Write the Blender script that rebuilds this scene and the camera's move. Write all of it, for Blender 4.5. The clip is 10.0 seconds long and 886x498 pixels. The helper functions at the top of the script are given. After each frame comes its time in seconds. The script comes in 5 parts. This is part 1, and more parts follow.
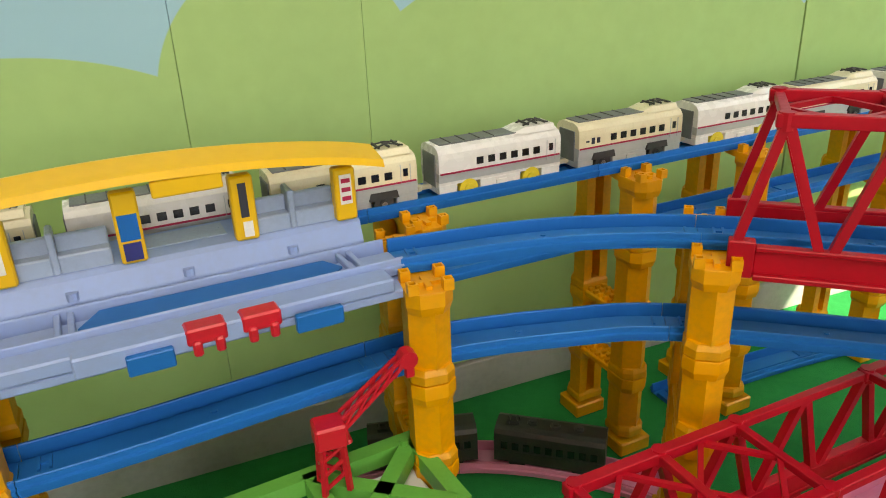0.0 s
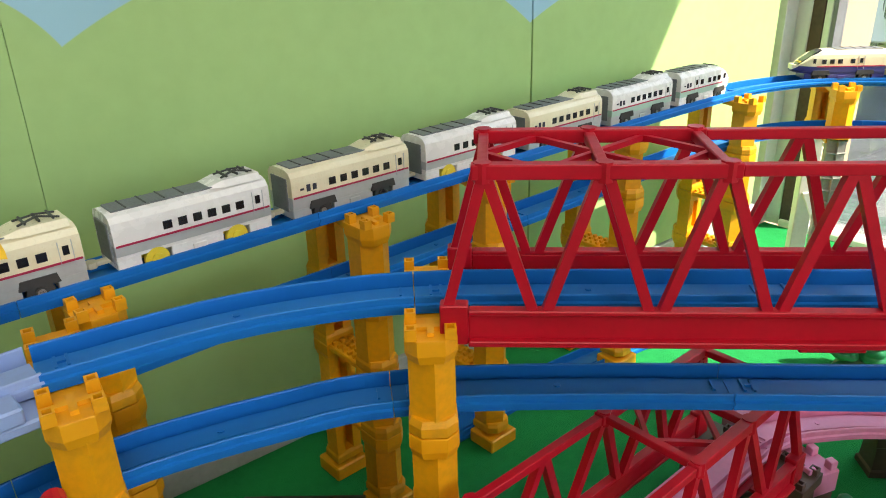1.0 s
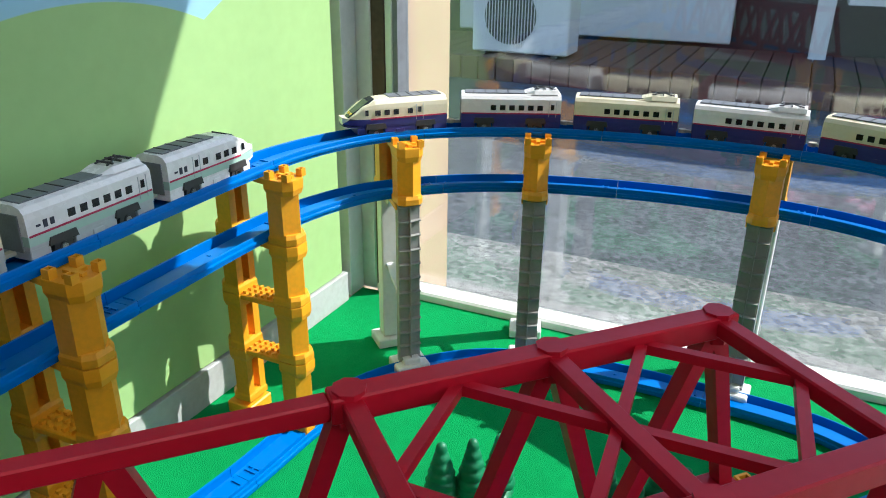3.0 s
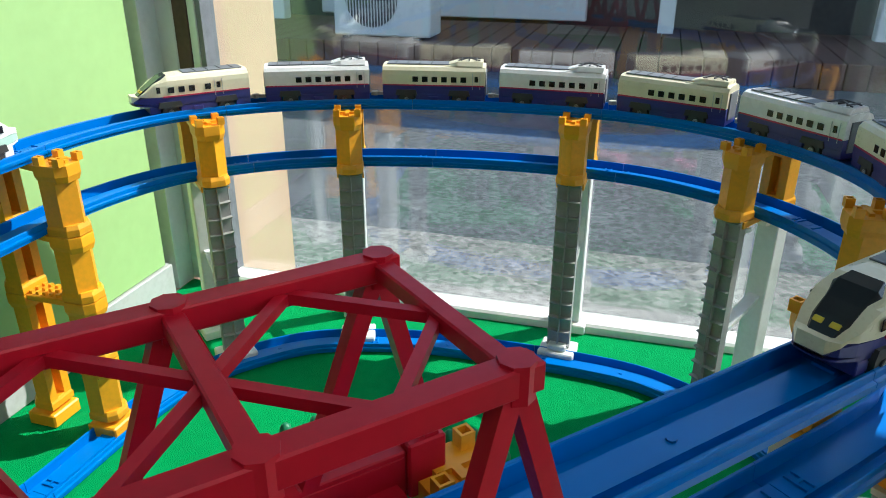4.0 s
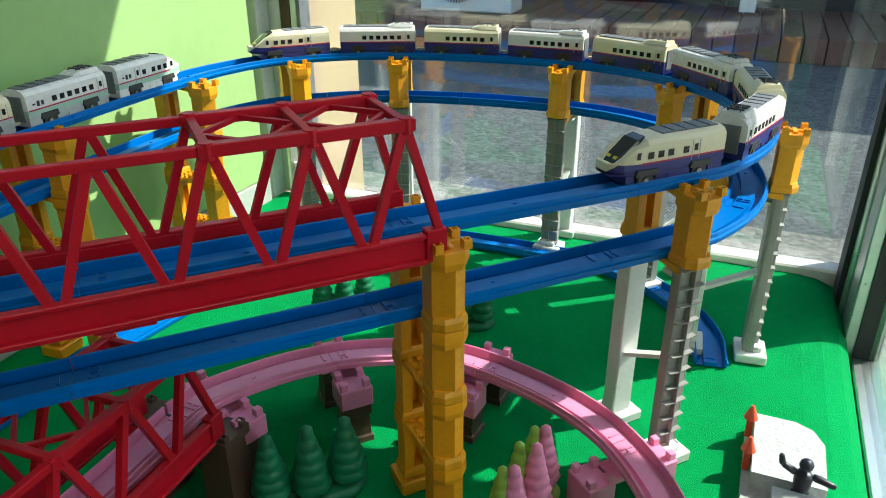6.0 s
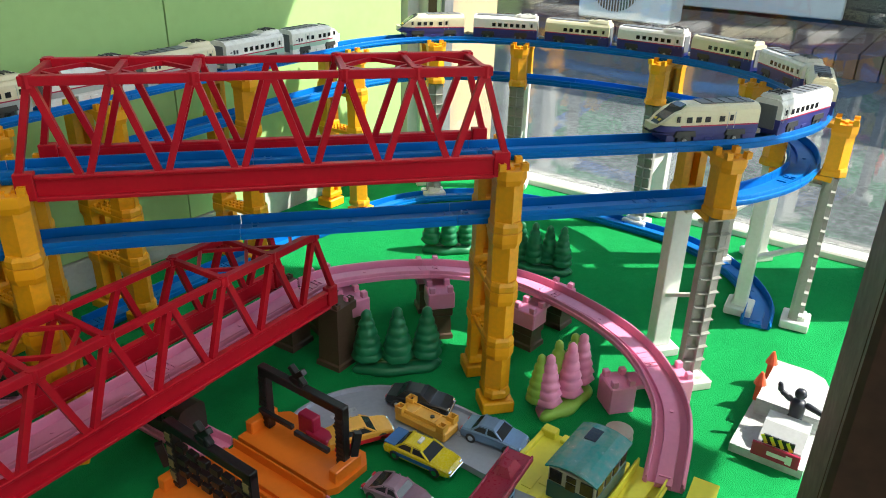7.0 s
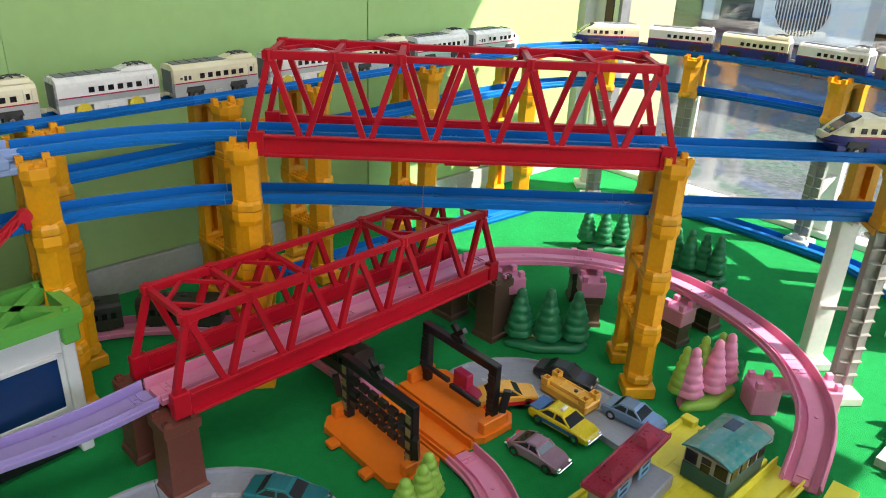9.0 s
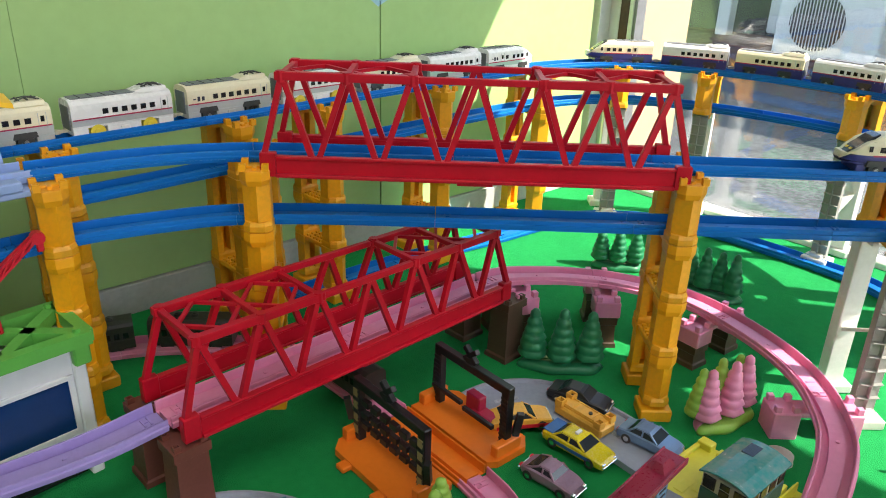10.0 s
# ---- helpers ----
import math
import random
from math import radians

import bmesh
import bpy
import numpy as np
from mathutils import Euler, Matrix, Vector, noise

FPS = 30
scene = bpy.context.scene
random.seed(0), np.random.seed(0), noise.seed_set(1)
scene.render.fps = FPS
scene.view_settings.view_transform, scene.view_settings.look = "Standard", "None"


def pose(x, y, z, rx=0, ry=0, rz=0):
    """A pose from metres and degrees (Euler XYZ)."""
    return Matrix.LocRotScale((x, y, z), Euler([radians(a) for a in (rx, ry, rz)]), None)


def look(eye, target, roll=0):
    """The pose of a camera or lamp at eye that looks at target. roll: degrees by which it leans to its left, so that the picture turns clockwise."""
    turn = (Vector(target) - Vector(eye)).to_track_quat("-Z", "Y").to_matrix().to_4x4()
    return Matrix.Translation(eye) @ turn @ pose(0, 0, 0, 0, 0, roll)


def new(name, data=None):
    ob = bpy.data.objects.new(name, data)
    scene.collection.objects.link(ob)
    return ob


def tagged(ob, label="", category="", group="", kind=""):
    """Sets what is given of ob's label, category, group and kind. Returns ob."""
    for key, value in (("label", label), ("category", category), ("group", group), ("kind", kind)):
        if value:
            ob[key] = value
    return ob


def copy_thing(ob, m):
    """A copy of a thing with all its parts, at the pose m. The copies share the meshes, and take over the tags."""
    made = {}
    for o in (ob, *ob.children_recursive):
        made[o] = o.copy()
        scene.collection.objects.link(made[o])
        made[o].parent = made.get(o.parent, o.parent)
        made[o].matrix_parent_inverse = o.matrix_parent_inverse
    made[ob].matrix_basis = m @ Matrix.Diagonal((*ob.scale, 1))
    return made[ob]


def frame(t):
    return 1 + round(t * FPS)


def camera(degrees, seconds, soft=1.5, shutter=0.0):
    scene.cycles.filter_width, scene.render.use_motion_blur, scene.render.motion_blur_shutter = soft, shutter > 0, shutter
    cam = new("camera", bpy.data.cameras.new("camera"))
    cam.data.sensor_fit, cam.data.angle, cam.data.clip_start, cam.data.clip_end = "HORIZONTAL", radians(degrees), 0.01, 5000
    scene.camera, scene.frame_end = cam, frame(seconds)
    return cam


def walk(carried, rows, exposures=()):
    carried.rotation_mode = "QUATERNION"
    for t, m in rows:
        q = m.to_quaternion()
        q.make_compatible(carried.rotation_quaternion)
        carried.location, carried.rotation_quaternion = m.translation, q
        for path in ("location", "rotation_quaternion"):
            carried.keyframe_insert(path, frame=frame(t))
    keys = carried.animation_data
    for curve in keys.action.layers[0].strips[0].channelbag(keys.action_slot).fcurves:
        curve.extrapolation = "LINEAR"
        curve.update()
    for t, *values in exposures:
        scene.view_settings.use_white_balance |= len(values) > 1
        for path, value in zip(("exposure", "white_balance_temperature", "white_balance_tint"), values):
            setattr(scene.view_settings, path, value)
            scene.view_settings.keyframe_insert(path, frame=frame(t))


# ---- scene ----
# ---------------------------------------------------------------- camera
cam = camera(61.60, 10.0, soft=1.0)
ROWS = [
    (0.0, -0.0161, -0.4646, 0.4830, -23.13, 2.14, 19.07),
    (0.5, 0.0078, -0.4518, 0.4902, -23.32, 1.56, 9.88),
    (1.0, 0.0349, -0.3691, 0.4907, -23.20, 1.47, 3.43),
    (1.5, 0.0873, -0.2661, 0.5068, -23.40, 1.27, -2.17),
    (2.0, 0.1492, -0.1627, 0.5035, -22.87, 1.24, -9.10),
    (2.5, 0.1977, -0.1150, 0.4953, -22.85, -0.28, -15.65),
    (3.0, 0.2415, -0.0921, 0.4933, -22.83, -0.59, -22.20),
    (4.3, 0.3230, -0.1391, 0.4712, -24.19, 0.06, -33.38),
    (4.5, 0.3197, -0.1702, 0.4742, -24.39, 0.18, -33.93),
    (5.0, 0.3049, -0.2727, 0.4803, -24.83, 0.41, -33.40),
    (5.5, 0.2715, -0.3462, 0.4987, -25.23, 0.36, -30.34),
    (6.0, 0.2332, -0.4356, 0.5100, -25.46, 0.11, -24.96),
    (6.2, 0.2137, -0.4777, 0.5034, -25.66, -0.14, -22.38),
    (7.3, 0.2242, -0.6996, 0.5162, -25.16, -1.92, -9.32),
    (7.5, 0.2188, -0.7210, 0.5158, -25.35, -2.13, -7.34),
    (8.0, 0.2057, -0.7241, 0.5049, -25.40, -2.38, -3.42),
    (8.5, 0.2037, -0.7154, 0.5046, -24.87, -2.37, -1.30),
    (9.0, 0.1920, -0.7240, 0.5069, -24.50, -2.20, -0.08),
    (9.5, 0.1931, -0.7220, 0.5075, -23.98, -1.95, 0.53),
    (10.0, 0.1928, -0.7157, 0.5097, -23.37, -1.77, 0.85),
]
# stops, kelvin and tint of the clip's own exposure and white balance
EXPOSURES = [(0.0, 1.45, 8300, 13), (0.5, 1.42, 7800, 13), (1.5, 1.20, 6500, 11), (2.0, 1.00, 6050, 11), (3.0, 0.55, 5850, 11), (4.5, 0.48, 5950, 4),
             (6.0, 0.60, 6250, 1), (7.5, 1.15, 6700, 9), (8.5, 1.25, 6800, 11), (10.0, 1.30, 6800, 12)]
walk(cam, [(t, pose(x, y, z, 90 + pitch, roll, yaw)) for t, x, y, z, pitch, roll, yaw in ROWS], EXPOSURES)

# ---------------------------------------------------------------- plan
# the case's own axes: S runs along the painted wall towards its window corner, N away from the painted wall
CORNER = Vector((0.485, 0.865, 0))
S_DIR, N_DIR = Vector((0.738, 0.675, 0)), Vector((0.675, -0.738, 0))
WALL_YAW = 42.45


def plan(s, n, z=0.0):
    return CORNER + S_DIR * s + N_DIR * n + Vector((0, 0, z))


P = 0.283            # underside of the upper track
BLOCK = 0.066        # one pier block
LEVEL2 = P - BLOCK

# ---------------------------------------------------------------- light
SUN_TO = S_DIR * -0.60 + N_DIR * -0.78 + Vector((0, 0, -1.0))
world = bpy.data.worlds.new("world")
scene.world = world
world.use_nodes = True
wt = world.node_tree
sky = wt.nodes.new("ShaderNodeTexSky")
sky.sky_type, sky.sun_disc = "NISHITA", False
sky.sun_elevation = math.asin(-SUN_TO.normalized().z)
sky.sun_rotation = math.atan2(-SUN_TO.x, -SUN_TO.y)
wt.links.new(sky.outputs[0], wt.nodes["Background"].inputs[0])
wt.nodes["Background"].inputs[1].default_value = 0.30

sun = new("sun", bpy.data.lights.new("sun", "SUN"))
sun.data.energy, sun.data.angle, sun.data.color = 5.0, radians(0.5), (1.0, 0.95, 0.87)
sun.matrix_world = look((0, 0, 5), Vector((0, 0, 5)) + SUN_TO)

# fill light added overhead to brighten the case; no fixture is known there
lamp = new("overhead_fill", bpy.data.lights.new("overhead_fill", "AREA"))
lamp.data.shape, lamp.data.size, lamp.data.size_y, lamp.data.energy = "RECTANGLE", 1.6, 1.2, 13.0
lamp.data.color = (1.0, 0.99, 0.96)
lamp.matrix_world = look(plan(-1.15, 1.35, 2.25), plan(-0.85, 0.45, 0))
# low frontal fill light, added in an assumed wall opening behind the camera
room_fill = new("room_fill_light", bpy.data.lights.new("room_fill_light", "AREA"))
room_fill.data.shape, room_fill.data.size, room_fill.data.size_y, room_fill.data.energy = "RECTANGLE", 1.05, 1.15, 5.5
room_fill.data.color = (1.0, 0.985, 0.95)
room_fill.matrix_world = look(plan(-1.35, 2.49, 1.10), plan(-1.25, 1.0, 1.02))


# ---------------------------------------------------------------- materials
def material(name, color, rough=0.4, metal=0.0, vary=0.08, scale=30.0, bump=0.0, bump_scale=400.0, spec=0.5, wear=None, per_object=0.0, trans=0.0, sub=0.0):
    m = bpy.data.materials.new(name)
    m.use_nodes = True
    nt = m.node_tree
    b = nt.nodes["Principled BSDF"]
    b.inputs["Roughness"].default_value, b.inputs["Metallic"].default_value = rough, metal
    b.inputs["Specular IOR Level"].default_value = spec
    b.inputs["Transmission Weight"].default_value = trans
    co = nt.nodes.new("ShaderNodeTexCoord")
    n1, n2 = nt.nodes.new("ShaderNodeTexNoise"), nt.nodes.new("ShaderNodeTexNoise")
    n1.inputs["Scale"].default_value, n2.inputs["Scale"].default_value = scale, scale * 11
    n1.inputs["Detail"].default_value, n2.inputs["Detail"].default_value = 4, 3
    nt.links.new(co.outputs["Object"], n1.inputs["Vector"])
    nt.links.new(co.outputs["Object"], n2.inputs["Vector"])
    mix = nt.nodes.new("ShaderNodeMix")
    mix.data_type = "RGBA"
    other = wear or tuple(max(0, c * (1 - 2.2 * vary)) for c in color)
    mix.inputs["A"].default_value, mix.inputs["B"].default_value = (*color, 1), (*other, 1)
    ramp = nt.nodes.new("ShaderNodeMapRange")
    ramp.inputs["From Min"].default_value, ramp.inputs["From Max"].default_value = 0.42, 0.72
    add = nt.nodes.new("ShaderNodeMath")
    add.operation = "MULTIPLY_ADD"
    add.inputs[1].default_value, add.inputs[2].default_value = 0.35, 0.0
    nt.links.new(n2.outputs[0], add.inputs[0])
    tot = nt.nodes.new("ShaderNodeMath")
    tot.operation = "MULTIPLY_ADD"
    tot.inputs[1].default_value = 0.65
    nt.links.new(n1.outputs[0], tot.inputs[0])
    nt.links.new(add.outputs[0], tot.inputs[2])
    nt.links.new(tot.outputs[0], ramp.inputs["Value"])
    nt.links.new(ramp.outputs[0], mix.inputs["Factor"])
    out = mix.outputs["Result"]
    if per_object:
        info = nt.nodes.new("ShaderNodeObjectInfo")
        hsv = nt.nodes.new("ShaderNodeHueSaturation")
        mr = nt.nodes.new("ShaderNodeMapRange")
        mr.inputs["To Min"].default_value, mr.inputs["To Max"].default_value = 1 - per_object, 1 + per_object
        nt.links.new(info.outputs["Random"], mr.inputs["Value"])
        nt.links.new(mr.outputs[0], hsv.inputs["Value"])
        nt.links.new(out, hsv.inputs["Color"])
        out = hsv.outputs[0]
    nt.links.new(out, b.inputs["Base Color"])
    rr = nt.nodes.new("ShaderNodeMapRange")
    rr.inputs["To Min"].default_value, rr.inputs["To Max"].default_value = max(0.02, rough - 0.08), min(1, rough + 0.12)
    nt.links.new(n2.outputs[0], rr.inputs["Value"])
    nt.links.new(rr.outputs[0], b.inputs["Roughness"])
    if bump:
        n3 = nt.nodes.new("ShaderNodeTexNoise")
        n3.inputs["Scale"].default_value = bump_scale
        nt.links.new(co.outputs["Object"], n3.inputs["Vector"])
        bp = nt.nodes.new("ShaderNodeBump")
        bp.inputs["Strength"].default_value, bp.inputs["Distance"].default_value = bump, 0.002
        nt.links.new(n3.outputs[0], bp.inputs["Height"])
        nt.links.new(bp.outputs[0], b.inputs["Normal"])
    return m


BLUE = material("blue_plastic", (0.003, 0.150, 0.50), 0.32, vary=0.04, scale=5, per_object=0.08, spec=0.20, wear=(0.003, 0.135, 0.46))
YELLOW = material("yellow_plastic", (0.84, 0.355, 0.004), 0.46, vary=0.07, scale=22, per_object=0.10, wear=(0.62, 0.30, 0.012))
YELLOW_IN = material("yellow_socket", (0.55, 0.22, 0.006), 0.5, vary=0.1)
RED = material("red_plastic", (0.50, 0.006, 0.020), 0.36, vary=0.08, scale=20, per_object=0.05, spec=0.28)
RED_BRIGHT = material("bright_red_plastic", (0.62, 0.012, 0.03), 0.35)
PINK = material("pink_plastic", (0.78, 0.27, 0.44), 0.38, vary=0.05, scale=20, per_object=0.05)
PURPLE = material("purple_plastic", (0.36, 0.27, 0.60), 0.4, vary=0.05, scale=20)
STATION = material("pale_blue_plastic", (0.26, 0.37, 0.66), 0.45, vary=0.06, scale=18, wear=(0.26, 0.34, 0.55))
STATION_Y = material("roof_yellow_plastic", (0.86, 0.50, 0.015), 0.34, vary=0.04, scale=12)
GREY_SEAT = material("grey_blue_plastic", (0.33, 0.42, 0.58), 0.3)
BROWN = material("brown_plastic", (0.16, 0.045, 0.03), 0.45, vary=0.1)
DARK_BROWN = material("dark_brown_plastic", (0.10, 0.055, 0.035), 0.45, vary=0.1)
WHITE_POST = material("white_plastic", (0.72, 0.73, 0.68), 0.45, vary=0.05, scale=18, wear=(0.60, 0.62, 0.56), per_object=0.06)
LADDER_GREY = material("grey_ladder_plastic", (0.33, 0.325, 0.30), 0.45, vary=0.08, scale=30, per_object=0.08)
BLACK = material("black_plastic", (0.012, 0.012, 0.014), 0.35, vary=0.1)
CARPET = material("green_carpet", (0.010, 0.30, 0.075), 0.95, vary=0.12, scale=9, bump=0.9, bump_scale=900, spec=0.1, wear=(0.008, 0.235, 0.06))
TREE_GREEN = material("dark_green_plastic", (0.012, 0.19, 0.075), 0.45, vary=0.08)
TREE_LIGHT = material("light_green_plastic", (0.30, 0.52, 0.08), 0.45, vary=0.08)
HOUSE_GREEN = material("green_roof_plastic", (0.11, 0.42, 0.07), 0.4, vary=0.06)
ORANGE = material("orange_plastic", (0.86, 0.20, 0.015), 0.38, vary=0.05, scale=15)
ROAD_GREY = material("grey_road_plastic", (0.33, 0.36, 0.43), 0.5, vary=0.08, scale=18)
YELLOW_ST = material("lemon_plastic", (0.80, 0.72, 0.06), 0.42, vary=0.06, scale=18)
CREAM = material("cream_car_body", (0.80, 0.73, 0.52), 0.28, vary=0.05, scale=30, wear=(0.72, 0.62, 0.40))
WHITE = material("white_car_body", (0.80, 0.775, 0.745), 0.25, vary=0.02, scale=12)
SILVER = material("silver_skirt", (0.50, 0.52, 0.52), 0.35, metal=0.3, vary=0.06)
MINT = material("pale_green_band", (0.40, 0.58, 0.48), 0.35, vary=0.05)
NAVY = material("navy_band", (0.03, 0.035, 0.20), 0.3, vary=0.08)
STRIPE = material("crimson_stripe", (0.42, 0.01, 0.06), 0.35)
ROOF_GREY = material("grey_roof_panel", (0.17, 0.18, 0.19), 0.5, vary=0.12, scale=60)
PANTO = material("dark_pantograph", (0.05, 0.05, 0.05), 0.5)
WINDOW_DARK = material("dark_window", (0.012, 0.012, 0.015), 0.2, vary=0.1)
TYRE = material("grey_wheel", (0.04, 0.04, 0.04), 0.5)
HUB = material("steel_hub", (0.45, 0.45, 0.43), 0.35, metal=0.7)
WHEEL_Y = material("yellow_wheel", (0.75, 0.58, 0.05), 0.4)
COUPLER = material("coupler_plastic", (0.55, 0.50, 0.36), 0.5)
INK = material("dark_print", (0.03, 0.03, 0.05), 0.5)
ALU = material("aluminium_frame", (0.60, 0.63, 0.61), 0.30, metal=0.9, vary=0.06, scale=12)
FRAME = material("pale_anodised_frame", (0.62, 0.65, 0.62), 0.42, metal=0.35, vary=0.06, scale=12)
ALU_DARK = material("dark_seal", (0.02, 0.02, 0.022), 0.6)
SILL = material("white_sill", (0.78, 0.76, 0.70), 0.6, vary=0.06, scale=14)
BASE = material("grey_baseboard", (0.46, 0.47, 0.44), 0.6, vary=0.1, scale=14, wear=(0.36, 0.36, 0.33))
PLASTER = material("room_plaster", (0.70, 0.68, 0.63), 0.9, vary=0.05, scale=4)
WOOD = material("dark_stained_wood", (0.075, 0.035, 0.022), 0.45, vary=0.25, scale=14)
BEIGE = material("beige_render", (0.50, 0.345, 0.225), 0.85, vary=0.06, scale=8, bump=0.3, bump_scale=200)
FACADE = material("dark_facade", (0.05, 0.045, 0.045), 0.7, vary=0.2, scale=2)
FACADE_W = material("white_painted_timber", (0.62, 0.60, 0.57), 0.6, vary=0.06)
DECK = material("red_brown_decking", (0.17, 0.085, 0.06), 0.75, vary=0.2, scale=3)
CHROME = material("chrome", (0.75, 0.75, 0.75), 0.12, metal=1.0)
GLASS_CAR = material("tinted_glass", (0.03, 0.035, 0.04), 0.08, vary=0.02)


def glass_material():
    m = bpy.data.materials.new("window_glass")
    m.use_nodes = True
    nt = m.node_tree
    nt.nodes.remove(nt.nodes["Principled BSDF"])
    tr, gl, mx, fr = (nt.nodes.new(k) for k in ("ShaderNodeBsdfTransparent", "ShaderNodeBsdfGlossy", "ShaderNodeMixShader", "ShaderNodeLayerWeight"))
    tr.inputs[0].default_value = (0.93, 0.96, 0.94, 1)
    gl.inputs["Roughness"].default_value = 0.02
    pw, ma = nt.nodes.new("ShaderNodeMath"), nt.nodes.new("ShaderNodeMath")
    pw.operation, ma.operation = "POWER", "MULTIPLY_ADD"
    pw.inputs[1].default_value = 5
    ma.inputs[1].default_value, ma.inputs[2].default_value = 0.80, 0.095
    nt.links.new(fr.outputs["Facing"], pw.inputs[0])
    nt.links.new(pw.outputs[0], ma.inputs[0])
    nt.links.new(ma.outputs[0], mx.inputs[0])
    nt.links.new(tr.outputs[0], mx.inputs[1])
    nt.links.new(gl.outputs[0], mx.inputs[2])
    nt.links.new(mx.outputs[0], nt.nodes["Material Output"].inputs[0])
    return m


GLASS = glass_material()


def mural_material():
    """Painted hills: discs of green over a blue sky; x runs along the wall, z up."""
    m = material("painted_mural", (0.35, 0.54, 0.20), 0.55, vary=0.05, scale=5)
    nt = m.node_tree
    b = nt.nodes["Principled BSDF"]
    co = nt.nodes.new("ShaderNodeTexCoord")
    sep = nt.nodes.new("ShaderNodeSeparateXYZ")
    nt.links.new(co.outputs["Object"], sep.inputs[0])

    def math_node(op, a, c):
        q = nt.nodes.new("ShaderNodeMath")
        q.operation = op
        for i, v in enumerate((a, c)):
            if isinstance(v, (int, float)):
                q.inputs[i].default_value = v
            else:
                nt.links.new(v, q.inputs[i])
        return q.outputs[0]

    total = None
    for cs, cz, r in ((-1.36, 0.11, 0.30), (-1.13, 0.36, 0.115), (-0.811, 0.058, 0.425), (-0.37, 0.05, 0.39), (-0.04, 0.10, 0.37), (-1.72, 0.2, 0.2)):
        dx, dz = math_node("SUBTRACT", sep.outputs[0], cs), math_node("SUBTRACT", sep.outputs[2], cz)
        d = math_node("SQRT", math_node("ADD", math_node("MULTIPLY", dx, dx), math_node("MULTIPLY", dz, dz)), 0)
        inside = math_node("MULTIPLY", math_node("SUBTRACT", r, d), 900)
        total = inside if total is None else math_node("MAXIMUM", total, inside)
    low = math_node("MULTIPLY", math_node("SUBTRACT", 0.36, sep.outputs[2]), 900)
    total = math_node("MAXIMUM", total, low)
    clamp = nt.nodes.new("ShaderNodeClamp")
    nt.links.new(total, clamp.inputs[0])
    base = b.inputs["Base Color"].links[0].from_socket
    noise_tex = nt.nodes.new("ShaderNodeTexNoise")
    noise_tex.inputs["Scale"].default_value = 3.0
    nt.links.new(co.outputs["Object"], noise_tex.inputs["Vector"])
    skymix = nt.nodes.new("ShaderNodeMix")
    skymix.data_type = "RGBA"
    skymix.inputs["A"].default_value, skymix.inputs["B"].default_value = (0.27, 0.50, 0.62, 1), (0.33, 0.56, 0.66, 1)
    nt.links.new(noise_tex.outputs[0], skymix.inputs["Factor"])
    mx = nt.nodes.new("ShaderNodeMix")
    mx.data_type = "RGBA"
    nt.links.new(clamp.outputs[0], mx.inputs["Factor"])
    nt.links.new(skymix.outputs["Result"], mx.inputs["A"])
    nt.links.new(base, mx.inputs["B"])
    nt.links.new(mx.outputs["Result"], b.inputs["Base Color"])
    return m


MURAL = mural_material()


def gravel_material(name, color):
    m = material(name, color, 0.95, vary=0.2, scale=3, bump=1.0, bump_scale=90)
    nt = m.node_tree
    b = nt.nodes["Principled BSDF"]
    co = nt.nodes.new("ShaderNodeTexCoord")
    v = nt.nodes.new("ShaderNodeTexVoronoi")
    v.inputs["Scale"].default_value = 55
    nt.links.new(co.outputs["Object"], v.inputs["Vector"])
    bw = nt.nodes.new("ShaderNodeRGBToBW")
    nt.links.new(v.outputs["Color"], bw.inputs[0])
    mr = nt.nodes.new("ShaderNodeMapRange")
    mr.inputs["To Min"].default_value, mr.inputs["To Max"].default_value = 0.45, 1.5
    nt.links.new(bw.outputs[0], mr.inputs["Value"])
    mul = nt.nodes.new("ShaderNodeMix")
    mul.data_type, mul.blend_type = "RGBA", "MULTIPLY"
    mul.inputs["Factor"].default_value = 1
    nt.links.new(b.inputs["Base Color"].links[0].from_socket, mul.inputs["A"])
    nt.links.new(mr.outputs[0], mul.inputs["B"])
    nt.links.new(mul.outputs["Result"], b.inputs["Base Color"])
    return m


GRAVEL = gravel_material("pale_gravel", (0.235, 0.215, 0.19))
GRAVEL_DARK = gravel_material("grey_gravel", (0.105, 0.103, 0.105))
ASPHALT = material("dark_asphalt", (0.055, 0.057, 0.062), 0.9, vary=0.3, scale=2, bump=0.6, bump_scale=120)


# ---------------------------------------------------------------- mesh helpers
def mesh_of(name, bm, mat, smooth=False):
    me = bpy.data.meshes.new(name)
    bmesh.ops.recalc_face_normals(bm, faces=bm.faces)
    bm.to_mesh(me)
    bm.free()
    me.materials.append(mat)
    if smooth:
        for f in me.polygons:
            f.use_smooth = True
    return me


def part(name, bm, mat, parent, label="", at=None, smooth=False):
    ob = new(name, bm if isinstance(bm, bpy.types.Mesh) else mesh_of(name, bm, mat, smooth))
    ob.parent = parent
    if at is not None:
        ob.matrix_local = at
    if label:
        tagged(ob, label)
    return ob


def thing(name, label, category, m=None, group="", kind=""):
    ob = new(name)
    ob.empty_display_size = 0.01
    ob.matrix_world = m or Matrix()
    return tagged(ob, label, category, group, kind)


def solid(name, bm, mat, label, category, m=None, group="", kind="", smooth=False):
    ob = new(name, mesh_of(name, bm, mat, smooth))
    ob.matrix_world = m or Matrix()
    return tagged(ob, label, category, group, kind)


